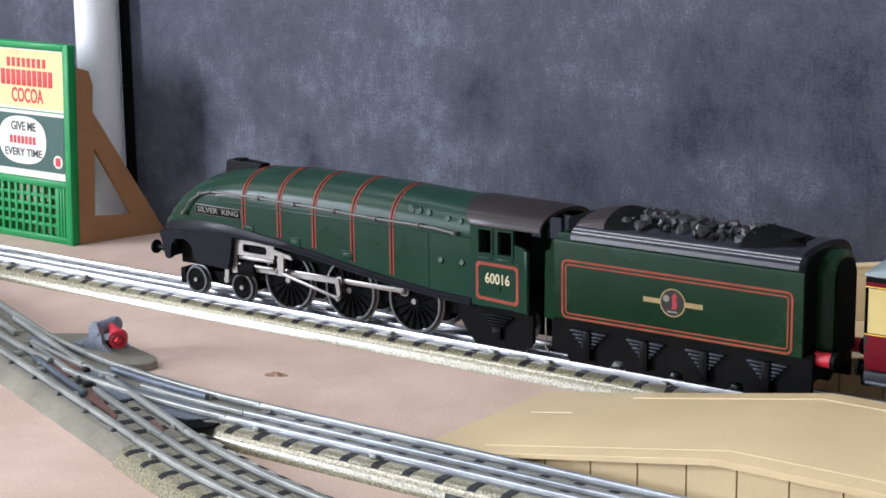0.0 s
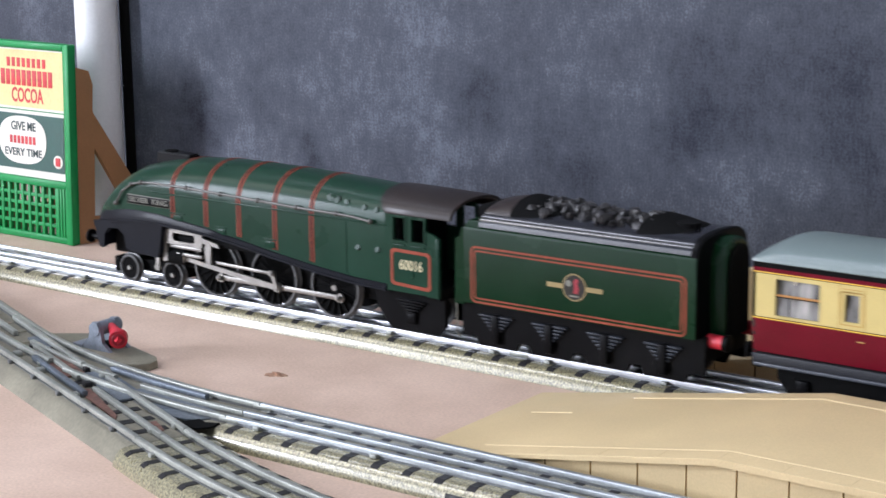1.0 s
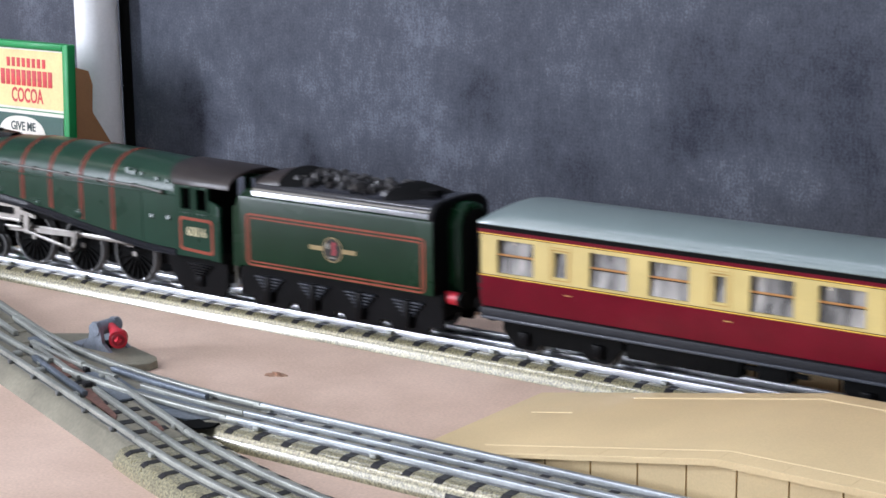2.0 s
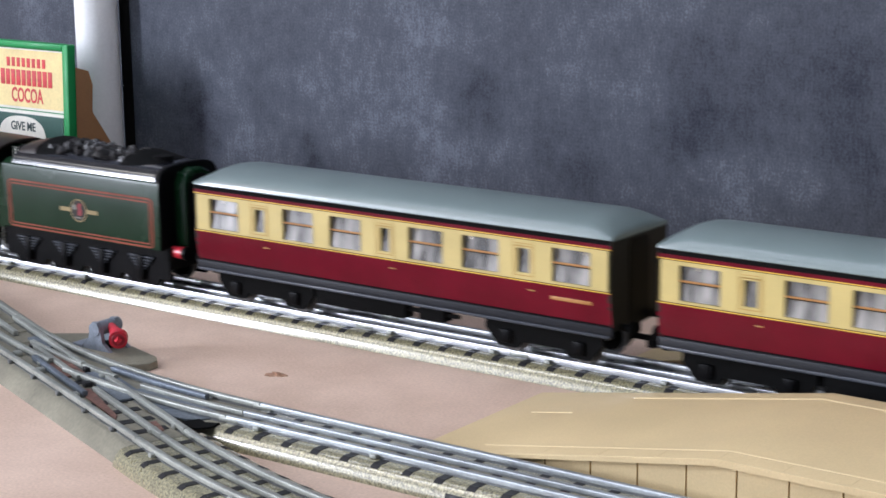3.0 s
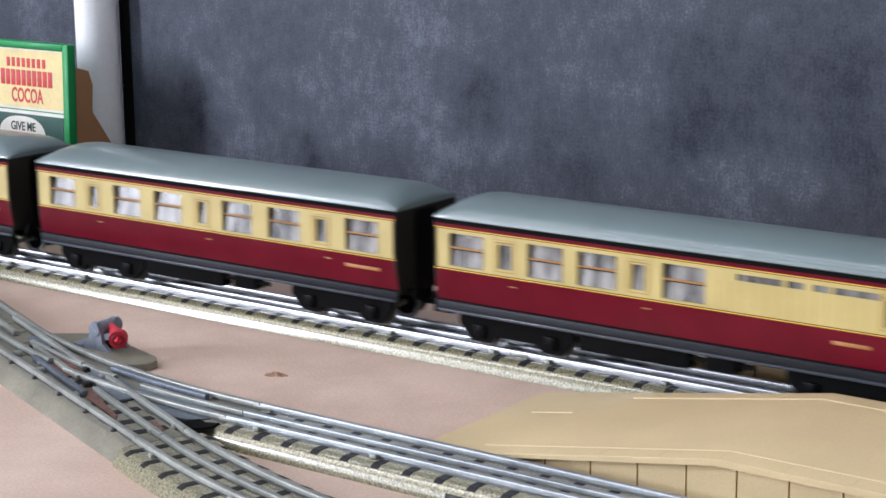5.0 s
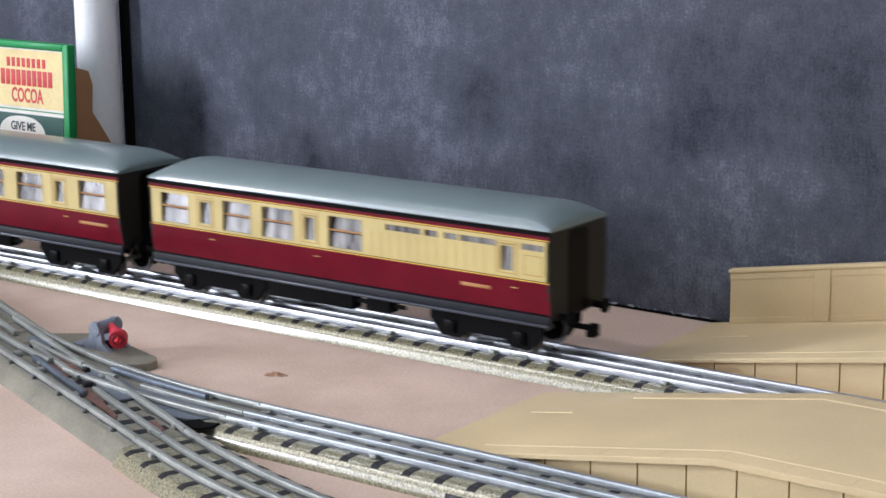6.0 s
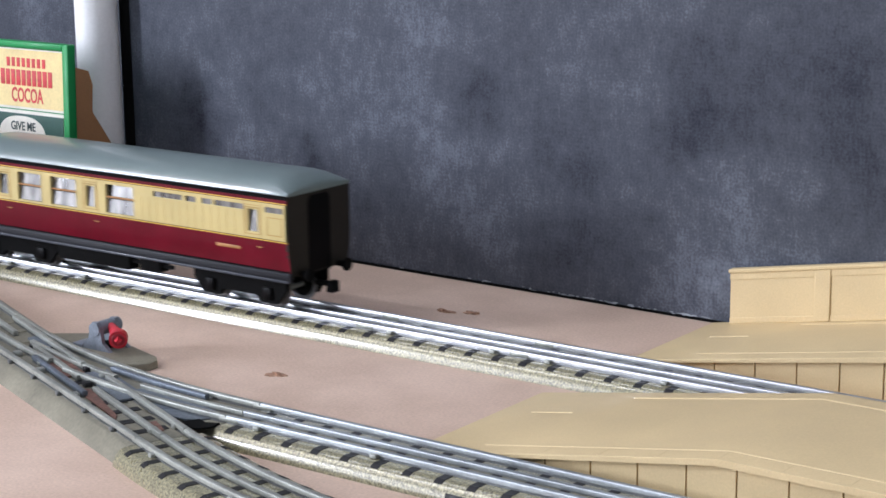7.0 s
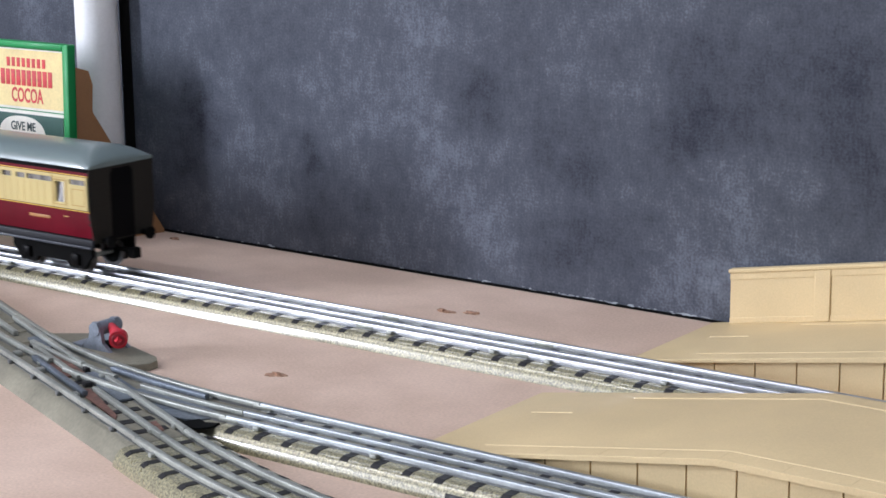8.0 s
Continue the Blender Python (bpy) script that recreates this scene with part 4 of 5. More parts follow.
    # casing ribs, steps and cover plates on the sides
    for s in (-1, 1):
        bm = bmesh.new()
        box(bm, -62, 61, min(s * 16.4, s * 16.85), max(s * 16.4, s * 16.85), 41.4, 42.0, .1)
        part("rib", bm, LOCO_GREEN, body)
        for x, z, w in ((-47, 34, 8), (-23, 31.0, 6), (3, 29.2, 7)):
            bm = bmesh.new()
            ya, yb = sorted((s * 16.4, s * 16.8))
            box(bm, x - w / 2, x + w / 2, ya, yb, z, z + .5, .1)
            box(bm, x - 2.4, x + 2.6, ya, yb - (.15 if s > 0 else 0), z - 3, z - .4, .1)
            part("cover_plate", bm, LOCO_GREEN, body)
        for x, z in ((47.5, 31.8), (57, 32.0), (41, 48.2), (50.0, 47.2), (55.8, 46.9)):
            st = casing_at(x)
            k = min(1, max(0, (z - st[2]) / (st[3] - st[2])))
            y = s * st[4] * (1 - k ** 2.1) ** (1 / 2.1)
            bm = bmesh.new()
            rod(bm, (x, y - s * .5, z - .2), (x, y + s * .55, z + .15), 1.3, 14, 1.0)
            part("plug", bm, LOCO_GREEN, body)
        bm = bmesh.new()
        st = casing_at(34)
        k = (48.5 - st[2]) / (st[3] - st[2])
        y = s * st[4] * (1 - k ** 2.1) ** (1 / 2.1)
        rod(bm, (33.0, y - s * .5, 49), (33.0, y + s * .5, 49.2), 1.5, 14)
        rod(bm, (36.2, y - s * .5, 48.6), (36.2, y + s * .5, 48.8), 1.5, 14)
        box(bm, 33, 36.2, min(y - s * .3, y + s * .45), max(y - s * .3, y + s * .45), 47.4, 50.4)
        part("washout_plug", bm, LOCO_GREEN, body)
        bm = bmesh.new()
        ya, yb = sorted((s * 16.4, s * 16.7))
        box(bm, 41.5, 41.9, ya, yb, 19.8, 41.2)
        part("seam", bm, LOCO_GREEN, body)
        # name plate
        bm = bmesh.new()
        ya, yb = sorted((s * 15.2, s * 16.75))
        vs = box(bm, -75.5, -50.8, ya, yb, 35.6, 39.6, .2)
        plate_ob = part("name_plate", bm, PLATEGREY, ob, "black name plate with a cream edge")
        bm = bmesh.new()
        ya, yb = sorted((s * 16.5, s * 16.9))
        box(bm, -75.2, -51.1, ya, yb, 35.85, 39.35, .1)
        part("plate_field", bm, BLACK, plate_ob)
        m = at_mm(-63.1, s * 16.92, 37.6) @ (FACE if s < 0 else Matrix.Rotation(radians(180), 4, "Z") @ FACE)
        lettering("plate_letters", "SILVER  KING", 2.2, PLATEGREY, plate_ob, m, width=22.0, bold=.05, depth=.06)
    # cab
    for s in (-1, 1):
        bm = bmesh.new()
        y0, y1 = sorted((s * 15.4, s * 16.6))
        panel(bm, 60.6, 79.6, 17.2, 47.2, [(64.6, 70.0, 36.9, 45.4), (73.0, 78.9, 36.9, 45.4)], y0, y1)
        side = part("cab_side", bm, LOCO_GREEN, ob, "green cab side with two windows")
        bm = bmesh.new()
        plate(bm, [(79.55, 16.9), (85.5, 16.7), (85.8, 39.0), (83.0, 40.5), (80.6, 41.0), (79.55, 41.5)], y0, y1)
        part("cab_wing", bm, LOCO_GREEN, side)
        bm = bmesh.new()
        ya, yb = sorted((s * 16.5, s * 17.4))
        box(bm, 84.6, 86.0, ya, yb, 17.2, 39.5, .3)
        part("cab_handrail", bm, LOCO_GREEN, side)
        for a, b in ((64.6, 70.0), (73.0, 78.9)):
            bm = bmesh.new()
            ya, yb = sorted((s * 16.2, s * 17.0))
            panel(bm, a - .7, b + .7, 36.2, 46.1, [(a, b, 36.9, 45.4)], ya, yb)
            part("window_frame", bm, LOCO_GREEN, side)
            bm = bmesh.new()
            box(bm, a - .3, b + .3, ya, yb, 34.7, 35.3, .15)
            part("window_ledge", bm, LOCO_GREEN, side)
        # orange lined number panel
        bm = bmesh.new()
        ya, yb = sorted((s * 16.55, s * 16.78))
        out = [(63.2, 20.6), (64.2, 19.7), (80.6, 18.9), (81.8, 19.9), (81.8, 32.4), (80.6, 33.4), (64.2, 33.6), (63.2, 32.6)]
        cx, cz = 72.5, 26.4
        inn = [(cx + (x - cx) * .88, cz + (z - cz) * .83) for x, z in out]
        a = [[bm.verts.new((x, y, z)) for x, z in out] for y in (ya, yb)]
        b = [[bm.verts.new((x, y, z)) for x, z in inn] for y in (ya, yb)]
        for i in range(8):
            j = (i + 1) % 8
            for k in (0, 1):
                bm.faces.new((a[k][i], a[k][j], b[k][j], b[k][i]))
            bm.faces.new((a[0][i], a[0][j], a[1][j], a[1][i]))
            bm.faces.new((b[0][i], b[0][j], b[1][j], b[1][i]))
        part("lining", bm, ORANGE, side, "orange lined panel edge")
        m = at_mm(72.6, s * 16.7, 27.6) @ (FACE if s < 0 else Matrix.Rotation(radians(180), 4, "Z") @ FACE)
        lettering("cab_number", "60016", 3.9, CREAMTEXT, side, m, width=10.6, bold=.06, depth=.08)
        bm = bmesh.new()
        rod(bm, (72.8, s * 16.4, 24.4), (72.8, s * 17.0, 24.4), 1.2, 14)
        part("plug", bm, LOCO_GREEN, side)
    bm = bmesh.new()
    rings = []
    for x, crown in ((48.0, 54.0), (61.2, 54.0), (75, 53.8), (88, 53.4), (91, 53.0)):
        st = [x, 46.6, 46.9, crown, 16.9]
        o, i = half_section(*st, grow=.2), half_section(*st, grow=-1.0)
        if x < 60:
            st = [60.7, 46.6, 46.9, 54.1, 16.6]
            o, i = [[(60.7 - .75 * (z - 46.6), y, z) for _, y, z in half_section(*st, grow=g)] for g in (.25, -1.0)]
        rings.append(o + i[::-1])
    loft(bm, rings)
    part("cab_roof", bm, ROOFBROWN, ob, "dark brown-black cab roof", smooth=40)
    bm = bmesh.new()
    box(bm, 61, 85, -15.3, 15.3, 15.5, 19.5)
    box(bm, 61.1, 66, -15.0, 15.0, 19.5, 46.5)
    part("cab_interior", bm, SOOT, ob)
    # frames
    bm = bmesh.new()
    box(bm, -60, 62, -6.2, 6.2, 9, 27, .5)
    box(bm, -54, 58, -12, 12, 21.5, 24.0, .3)
    part("main_frame", bm, SOOT, ob)
    for s in (-1, 1):
        bm = bmesh.new()
        ya, yb = sorted((s * 10.5, s * 12.5))
        plate(bm, [(52, 17.5), (85, 16.4), (85, 5), (82, 1.4), (60, 1.4), (57.0, 4.5), (53, 10)], ya, yb)
        part("rear_frame", bm, BLACK, ob)
        for k in range(5):
            bm = bmesh.new()
            w = 6.8 - k * 1.15
            ya, yb = sorted((s * 12.3, s * 14.0))
            box(bm, 70 - w, 70 + w, ya, yb, 12.8 - k * 1.1, 13.5 - k * 1.1, .1)
            part("spring_leaf", bm, BLACK, ob)
        bm = bmesh.new()
        box(bm, 68, 72, ya, yb, 4.5, 8.5, .4)
        part("axlebox", bm, BLACK, ob)
    # wheels
    for x in (-83.4, -58.0):
        wheel_pair(ob, x, 5.8, name="bogie_wheelset")
    wheel_pair(ob, 68.5, 6.2, gauge=7.8, name="trailing_wheelset")
    drivers = [wheel_pair(ob, x, 12.2, spokes=18, name="driving_wheelset") for x in (-33.0, -1.8, 29.6)]
    bm = bmesh.new()
    box(bm, -91, -52, -5.8, 5.8, 4.5, 9.5, .6)
    box(bm, -93.5, -90.5, -8.5, 8.5, 3.0, 9.5, .5)
    part("bogie_frame", bm, SOOT, ob)
    # crank pins ride on the wheels
    gear = {"coupling": [], "connecting": [], "eccentric": [], "crosshead": []}
    for s in (-1, 1):
        for d in drivers:
            bm = bmesh.new()
            rod(bm, (-3.5, s * 9.4, 3.6), (-3.5, s * 12.6, 3.6), 1.15, 12)
            ball(bm, (-3.5, s * 12.6, 3.6), .9, 8)
            part("crank_pin", bm, NICKEL, d)
            bm = bmesh.new()
            rod(bm, (-3.5, s * 9.0, 3.6), (-3.5, s * 10.0, 3.6), 2.0, 14)
            part("crank_boss", bm, SOOT, d)
        bm = bmesh.new()
        ya, yb = sorted((s * 12.4, s * 13.2))
        plate(bm, [(-4.6, 3.6), (-4.2, 4.7), (-2.8, 4.7), (-1.6, -2.4), (-2.0, -3.4), (-3.2, -3.4)], ya, yb)
        rod(bm, (-2.4, s * 12.4, -2.6), (-2.4, s * 14.8, -2.6), .8, 10)
        part("return_crank", bm, NICKEL, drivers[1])
        bm = bmesh.new()
        ya, yb = sorted((s * 10.2, s * 11.0))
        box(bm, -31.3, 31.5, ya, yb, -1.0, 1.0, .3)
        for x in (-31.2, 0, 31.4):
            rod(bm, (x, ya, 0), (x, yb, 0), 1.8, 16)
        gear["coupling"].append(part("coupling_rod", bm, NICKEL, ob, "bright nickel coupling rod"))
        bm = bmesh.new()
        ya, yb = sorted((s * 11.2, s * 12.0))
        loft(bm, [[(x, y, z) for y, z in ((ya, -w), (yb, -w), (yb, w), (ya, w))] for x, w in ((-52, .8), (0, 1.15))])
        for x, r in ((0, 1.8), (-52, 1.3)):
            rod(bm, (x, ya, 0), (x, yb, 0), r, 16)
        gear["connecting"].append(part("connecting_rod", bm, NICKEL, ob, "bright nickel connecting rod"))
        bm = bmesh.new()
        ya, yb = sorted((s * 13.6, s * 14.3))
        box(bm, -29, 0, ya, yb, -.6, .6, .2)
        rod(bm, (0, ya, 0), (0, yb, 0), 1.2, 12)
        gear["eccentric"].append(part("eccentric_rod", bm, NICKEL, ob))
        bm = bmesh.new()
        ya, yb = sorted((s * 10.4, s * 13.4))
        box(bm, -2.2, 2.2, ya, yb, -1.6, 2.4, .4)
        rod(bm, (-10, s * 12, 0), (0, s * 12, 0), .6, 10)
        gear["crosshead"].append(part("crosshead", bm, NICKEL, ob))
        # fixed bracket, slide bars and link
        ya, yb = sorted((s * 12.9, s * 13.9))
        bm = bmesh.new()
        panel(bm, -60.5, -36.5, 20.4, 26.6, [(-53.0, -40.5, 21.9, 25.2)], ya, yb)
        bmesh.ops.bevel(bm, geom=[e for e in bm.edges if abs(e.verts[0].co.y - e.verts[1].co.y) > .5], offset=.5, segments=2, affect="EDGES")
        part("valve_bracket", bm, NICKEL, ob, "slotted nickel valve gear bracket")
        bm = bmesh.new()
        plate(bm, [(-60, 20.6), (-56.6, 20.6), (-56.4, 13.0), (-58.8, 12.6)], ya, yb)
        part("bracket_leg", bm, NICKEL, ob)
        bm = bmesh.new()
        plate(bm, [(-36.6, 22.6), (-36.6, 24.8), (-28, 23.2), (-27.2, 21.6)], ya, yb)
        part("radius_rod", bm, NICKEL, ob)
        for z, xa, xb in ((18.6, -56, -38), (15.6, -57, -38)):
            bm = bmesh.new()
            box(bm, xa, xb, s * 12.2 - .8, s * 12.2 + .8, z, z + 1.3, .2)
            part("slide_bar", bm, NICKEL, ob)
        bm = bmesh.new()
        plate(bm, [(-62.6, 9.6), (-60.6, 9.2), (-59.8, 24), (-61.8, 24.4)], *sorted((s * 14.0, s * 14.7)))
        rod(bm, (-61.6, s * 13.8, 9.6), (-61.6, s * 15, 9.6), 1.3, 12)
        rod(bm, (-60.8, s * 13.8, 23.8), (-60.8, s * 15, 23.8), 1.5, 12)
        part("combination_lever", bm, NICKEL, ob)
        bm = bmesh.new()
        plate(bm, [(-34.4, 14.6), (-31.8, 14.6), (-31.4, 22.2), (-32.4, 23.2), (-34.0, 23.0), (-34.8, 21)], *sorted((s * 13.0, s * 14.2)))
        part("expansion_link", bm, NICKEL, ob)
        bm = bmesh.new()
        rod(bm, (-60, s * 10.5, 14.5), (-48, s * 10.5, 15.0), 3.4, 20)
        part("cylinder", bm, SOOT, ob)
    return ob, gear


def spring_set(ob, x, s, y, z0):
    for k in range(5):
        bm = bmesh.new()
        w = 7.2 - k * 1.2
        ya, yb = sorted((s * y, s * (y + 1.5)))
        for sg in (-1, 1):
            xa, xb = sorted((x + sg * 1.5, x + sg * w))
            box(bm, xa, xb, ya, yb, z0 - k * 1.25, z0 - k * 1.25 + .75, .12)
        part("spring_leaf", bm, LEAFGREY, ob)
    bm = bmesh.new()
    ya, yb = sorted((s * (y - .5), s * (y + 2.2)))
    box(bm, x - 1.6, x + 1.6, ya, yb, z0 - 9.5, z0 + 1.0, .4)
    part("axlebox", bm, BLACK, ob)


def build_tender():
    ob = holder("tender", Matrix.Translation((WAY[0][1] + TENDER_AT, 0, RAILZ)), "dark green model tender with orange lining, heaped with coal", "tender")
    W = 17.8
    sec = [(-W, 17.8), (-W, 44.5), (-W + .3, 45.6), (-W + 2.6, 47.0), (-W + 3.4, 47.6), (W - 3.4, 47.6), (W - 2.6, 47.0), (W - .3, 45.6), (W, 44.5), (W, 17.8)]
    bm = bmesh.new()
    loft(bm, [[(x, y, z) for y, z in sec] for x in (-47.5, -46.6, 46.4, 47.6)])
    body = part("tank", bm, TENDER_GREEN, ob, "dark green tank sides")
    for s in (-1, 1):
        bm = bmesh.new()
        ya, yb = sorted((s * (W - 1.2), s * (W + .05)))
        plate(bm, [(-51.5, 17.0), (-47.4, 17.0), (-47.4, 45.2), (-48.2, 45.4), (-49.2, 41.8), (-51.0, 41.0)], ya, yb)
        part("side_wing", bm, TENDER_GREEN, body)
        # lining
        ya, yb = sorted((s * (W - .1), s * (W + .14)))
        for g, wd in ((0.0, .75), (1.5, .55)):
            bm = bmesh.new()
            x0, x1, z0, z1 = -44.3 + g, 44.2 - g, 18.2 + g, 39.2 - g
            rc = 2.2 - g * .6
            def loop(x0, x1, z0, z1, r):
                pts = []
                for cx, cz, a0 in ((x1 - r, z1 - r, 0), (x0 + r, z1 - r, 90), (x0 + r, z0 + r, 180), (x1 - r, z0 + r, 270)):
                    for i in range(5):
                        a = radians(a0 + 22.5 * i)
                        pts.append((cx + r * math.cos(a), cz + r * math.sin(a)))
                return pts
            o, i_ = loop(x0, x1, z0, z1, rc), loop(x0 + wd, x1 - wd, z0 + wd, z1 - wd, max(.3, rc - wd))
            a = [[bm.verts.new((x, y, z)) for x, z in o] for y in (ya, yb)]
            b = [[bm.verts.new((x, y, z)) for x, z in i_] for y in (ya, yb)]
            n = len(o)
            for i in range(n):
                j = (i + 1) % n
                for k in (0, 1):
                    bm.faces.new((a[k][i], a[k][j], b[k][j], b[k][i]))
                bm.faces.new((a[0][i], a[0][j], a[1][j], a[1][i]))
                bm.faces.new((b[0][i], b[0][j], b[1][j], b[1][i]))
            part("lining", bm, ORANGE, body, "orange lining")
        # emblem in plain shapes
        bm = bmesh.new()
        ya, yb = sorted((s * (W - .1), s * (W + .12)))
        box(bm, -11.4, -4.6, ya, yb, 28.6, 30.3)
        box(bm, 4.6, 11.4, ya, yb, 28.6, 30.3)
        part("emblem_bar", bm, EMBLEMGOLD, body, "gold bars of the tank emblem")
        bm = bmesh.new()
        rod(bm, (0, s * (W - .1), 29.5), (0, s * (W + .16), 29.5), 4.9, 32)
        emb = part("emblem_ring", bm, EMBLEMGOLD, body)
        bm = bmesh.new()
        rod(bm, (0, s * (W - .1), 29.5), (0, s * (W + .22), 29.5), 4.45, 32)
        part("emblem_field", bm, ENDBROWN, emb)
        bm = bmesh.new()
        ya, yb = sorted((s * (W + .1), s * (W + .3)))
        plate(bm, [(-.3, 27.4), (1.5, 27.4), (1.9, 29.2), (1.3, 31.0), (1.9, 32.2), (.7, 32.9), (-.3, 31.6), (.1, 29.6)], ya, yb)
        part("emblem_figure", bm, REDSHADE, emb)
        bm = bmesh.new()
        rod(bm, (-2.4, s * (W + .1), 30.8), (-2.4, s * (W + .28), 30.8), 1.2, 14)
        box(bm, -1.9, 1.9, *sorted((s * (W + .1), s * (W + .28))), 26.1, 26.7)
        part("emblem_wheel", bm, PLATEGREY, emb)
        # frames
        bm = bmesh.new()
        ya, yb = sorted((s * 13.6, s * 15.2))
        pts = [(-50, 17.9), (50, 17.9), (50, 5)]
        for x in (34.5, 11.5, -11.5, -34.5):
            pts += [(x + 9.5, 5), (x + 8, 1.8), (x - 8, 1.8), (x - 9.5, 5)]
        plate(bm, pts + [(-50, 5)], ya, yb)
        part("side_frame", bm, BLACK, ob, "black outside frame")
        for x in (-34.5, -11.5, 11.5, 34.5):
            spring_set(ob, x, s, 15.2, 13.2)
        bm = bmesh.new()
        rod(bm, (49.5, s * 11.5, 16.6), (55.5, s * 11.5, 16.6), 2.5, 18)
        part("buffer_stock", bm, RED, ob, "red buffer stock")
        bm = bmesh.new()
        rod(bm, (55.5, s * 11.5, 16.6), (57.2, s * 11.5, 16.6), 2.9, 18)
        part("buffer_head", bm, BLACK, ob)
        # steps at the front
        bm = bmesh.new()
        rod(bm, (-53.0, s * 14.5, 5), (-53.0, s * 14.5, 34), .3, 8)
        rod(bm, (-53.0, s * 14.5, 5), (-51.5, s * 14.5, 3.6), .3, 8)
        part("grab_rail", bm, PLATEGREY, ob)
    # dark tank top with rolled edges
    bm = bmesh.new()
    half = [(-17.4, 46.2), (-17.2, 47.6), (-16.4, 49.0), (-14.8, 50.3), (-12.4, 51.3), (-9.0, 51.9), (-4.5, 52.2)]
    top = half + [(0, 52.3)] + [(-y, z) for y, z in half[::-1]]
    loft(bm, [[(x, y, z) for y, z in top] for x in (-41.0, -40.5, 46.4, 47.0)])
    part("tank_top", bm, GLOSSBLACK, ob, "glossy dark tank top with rounded shoulders", smooth=60)

    def arch(x, h, w, name, lean=0.0, t=1.4):
        bm = bmesh.new()
        pts = [(-w, 47.5)] + [(-w * math.cos(a), 50.0 + (h - 50.0) * math.sin(a)) for a in np.linspace(0, math.pi, 15)] + [(w, 47.5)]
        loft(bm, [[(x + d, y * (1 - d * .006), 47.5 + (z - 47.5) * k) for y, z in pts] for d, k in ((0, 1), (t, 1.0), (t + 6, .90), (t + 16, .62))])
        part(name, bm, SOOT, ob, "black arched bulkhead")

    bm = bmesh.new()
    loft(bm, [[(x, -14.2 * math.cos(a), 50.2 + h * math.sin(a) ** .8) for a in np.linspace(0, math.pi, 17)] for x, h in ((-40.6, 3.2), (-39.6, 4.2), (-34, 5.2), (-29.6, 5.9))])
    part("front_fairing", bm, ROOFBROWN, ob, "dark brown curved fairing ahead of the coal")
    arch(-30, 56.4, 14.3, "bulkhead")
    arch(22.5, 55.6, 14.3, "bulkhead")
    bm = bmesh.new()
    box(bm, -48.5, -41, -8.0, 8.0, 30, 52.0, 1.5)
    part("front_bulkhead", bm, SOOT, ob)
    bm = bmesh.new()
    rod(bm, (36, -2, 51.9), (36, -2, 54.2), 4.2, 20)
    part("filler", bm, SOOT, ob)
    # rear: rounded green end, its shade painted in as black, and corridor bellows
    bm = bmesh.new()
    end = [(-W + .1, 17.8)] + top + [(W - .1, 17.8)]
    loft(bm, [[(x, y * k, 17.8 + (z - 17.8) * (1.004 * k)) for y, z in end] for x, k in ((45.4, 1), (47.4, 1), (48.0, .985))])
    part("rear_plate", bm, BLACK, ob, "green rear plate painted black for its unlit look")
    bm = bmesh.new()
    bel = [(-8.4, 17), (-8.4, 44.5), (-6.5, 48.6), (-2.5, 50.6), (2.5, 50.6), (6.5, 48.6), (8.4, 44.5), (8.4, 17)]
    loft(bm, [[(x, y * k, 17 + (z - 17) * k) for y, z in bel] for x, k in ((47.6, 1), (53.0, 1), (53.8, .97))])
    part("corridor_connector", bm, TENDER_GREEN, ob, "dark corridor connector")
    bm = bmesh.new()
    loft(bm, [[(x, y * .82, 17 + (z - 17) * .93) for y, z in bel] for x in (53.7, 54.6)])
    part("connector_face", bm, SOOT, ob)
    bm = bmesh.new()
    box(bm, -50, 50, -13.4, 13.4, 9.0, 17.8, .5)
    box(bm, 48.5, 50.5, -15.5, 15.5, 13.0, 18.4, .4)
    part("underframe", bm, SOOT, ob)
    for x in (-34.5, -11.5, 11.5, 34.5):
        wheel_pair(ob, x, 6.6)
    # coal
    random.seed(3)
    for i in range(120):
        x, y = random.uniform(-24, 25), random.uniform(-11, 11)
        hgt = 51.6 + 1.7 * (1 - (y / 13) ** 2) + random.uniform(-.5, .6)
        bm = bmesh.new()
        bmesh.ops.create_icosphere(bm, subdivisions=1, radius=1)
        for v in bm.verts:
            v.co *= random.uniform(.65, 1.25)
        k = random.uniform(1.3, 2.7)
        bmesh.ops.transform(bm, verts=bm.verts, matrix=Matrix.Translation((x, y, hgt)) @ Euler([random.uniform(0, 6) for _ in range(3)]).to_matrix().to_4x4() @ Matrix.Diagonal((k * 1.25, k, k * .7, 1)))
        part("coal_lump", bm, COAL, ob, smooth=None)
    return ob


def tumble(z):
    """How far a coach side stands in from its widest line, by height."""
    return 0.0 if z > 30 else (30 - z) ** 2 * .010


def tilted_pane(bm, a, b, z0, z1, s, out=18.2):
    """A thin strip of glazing that leans inwards towards its top."""
    lean = (z1 - z0) * .13
    loft(bm, [[(x, s * y, z) for y, z in ((out, z0), (out - .25, z0), (out - lean - .25, z1), (out - lean, z1))] for x in (a, b)])


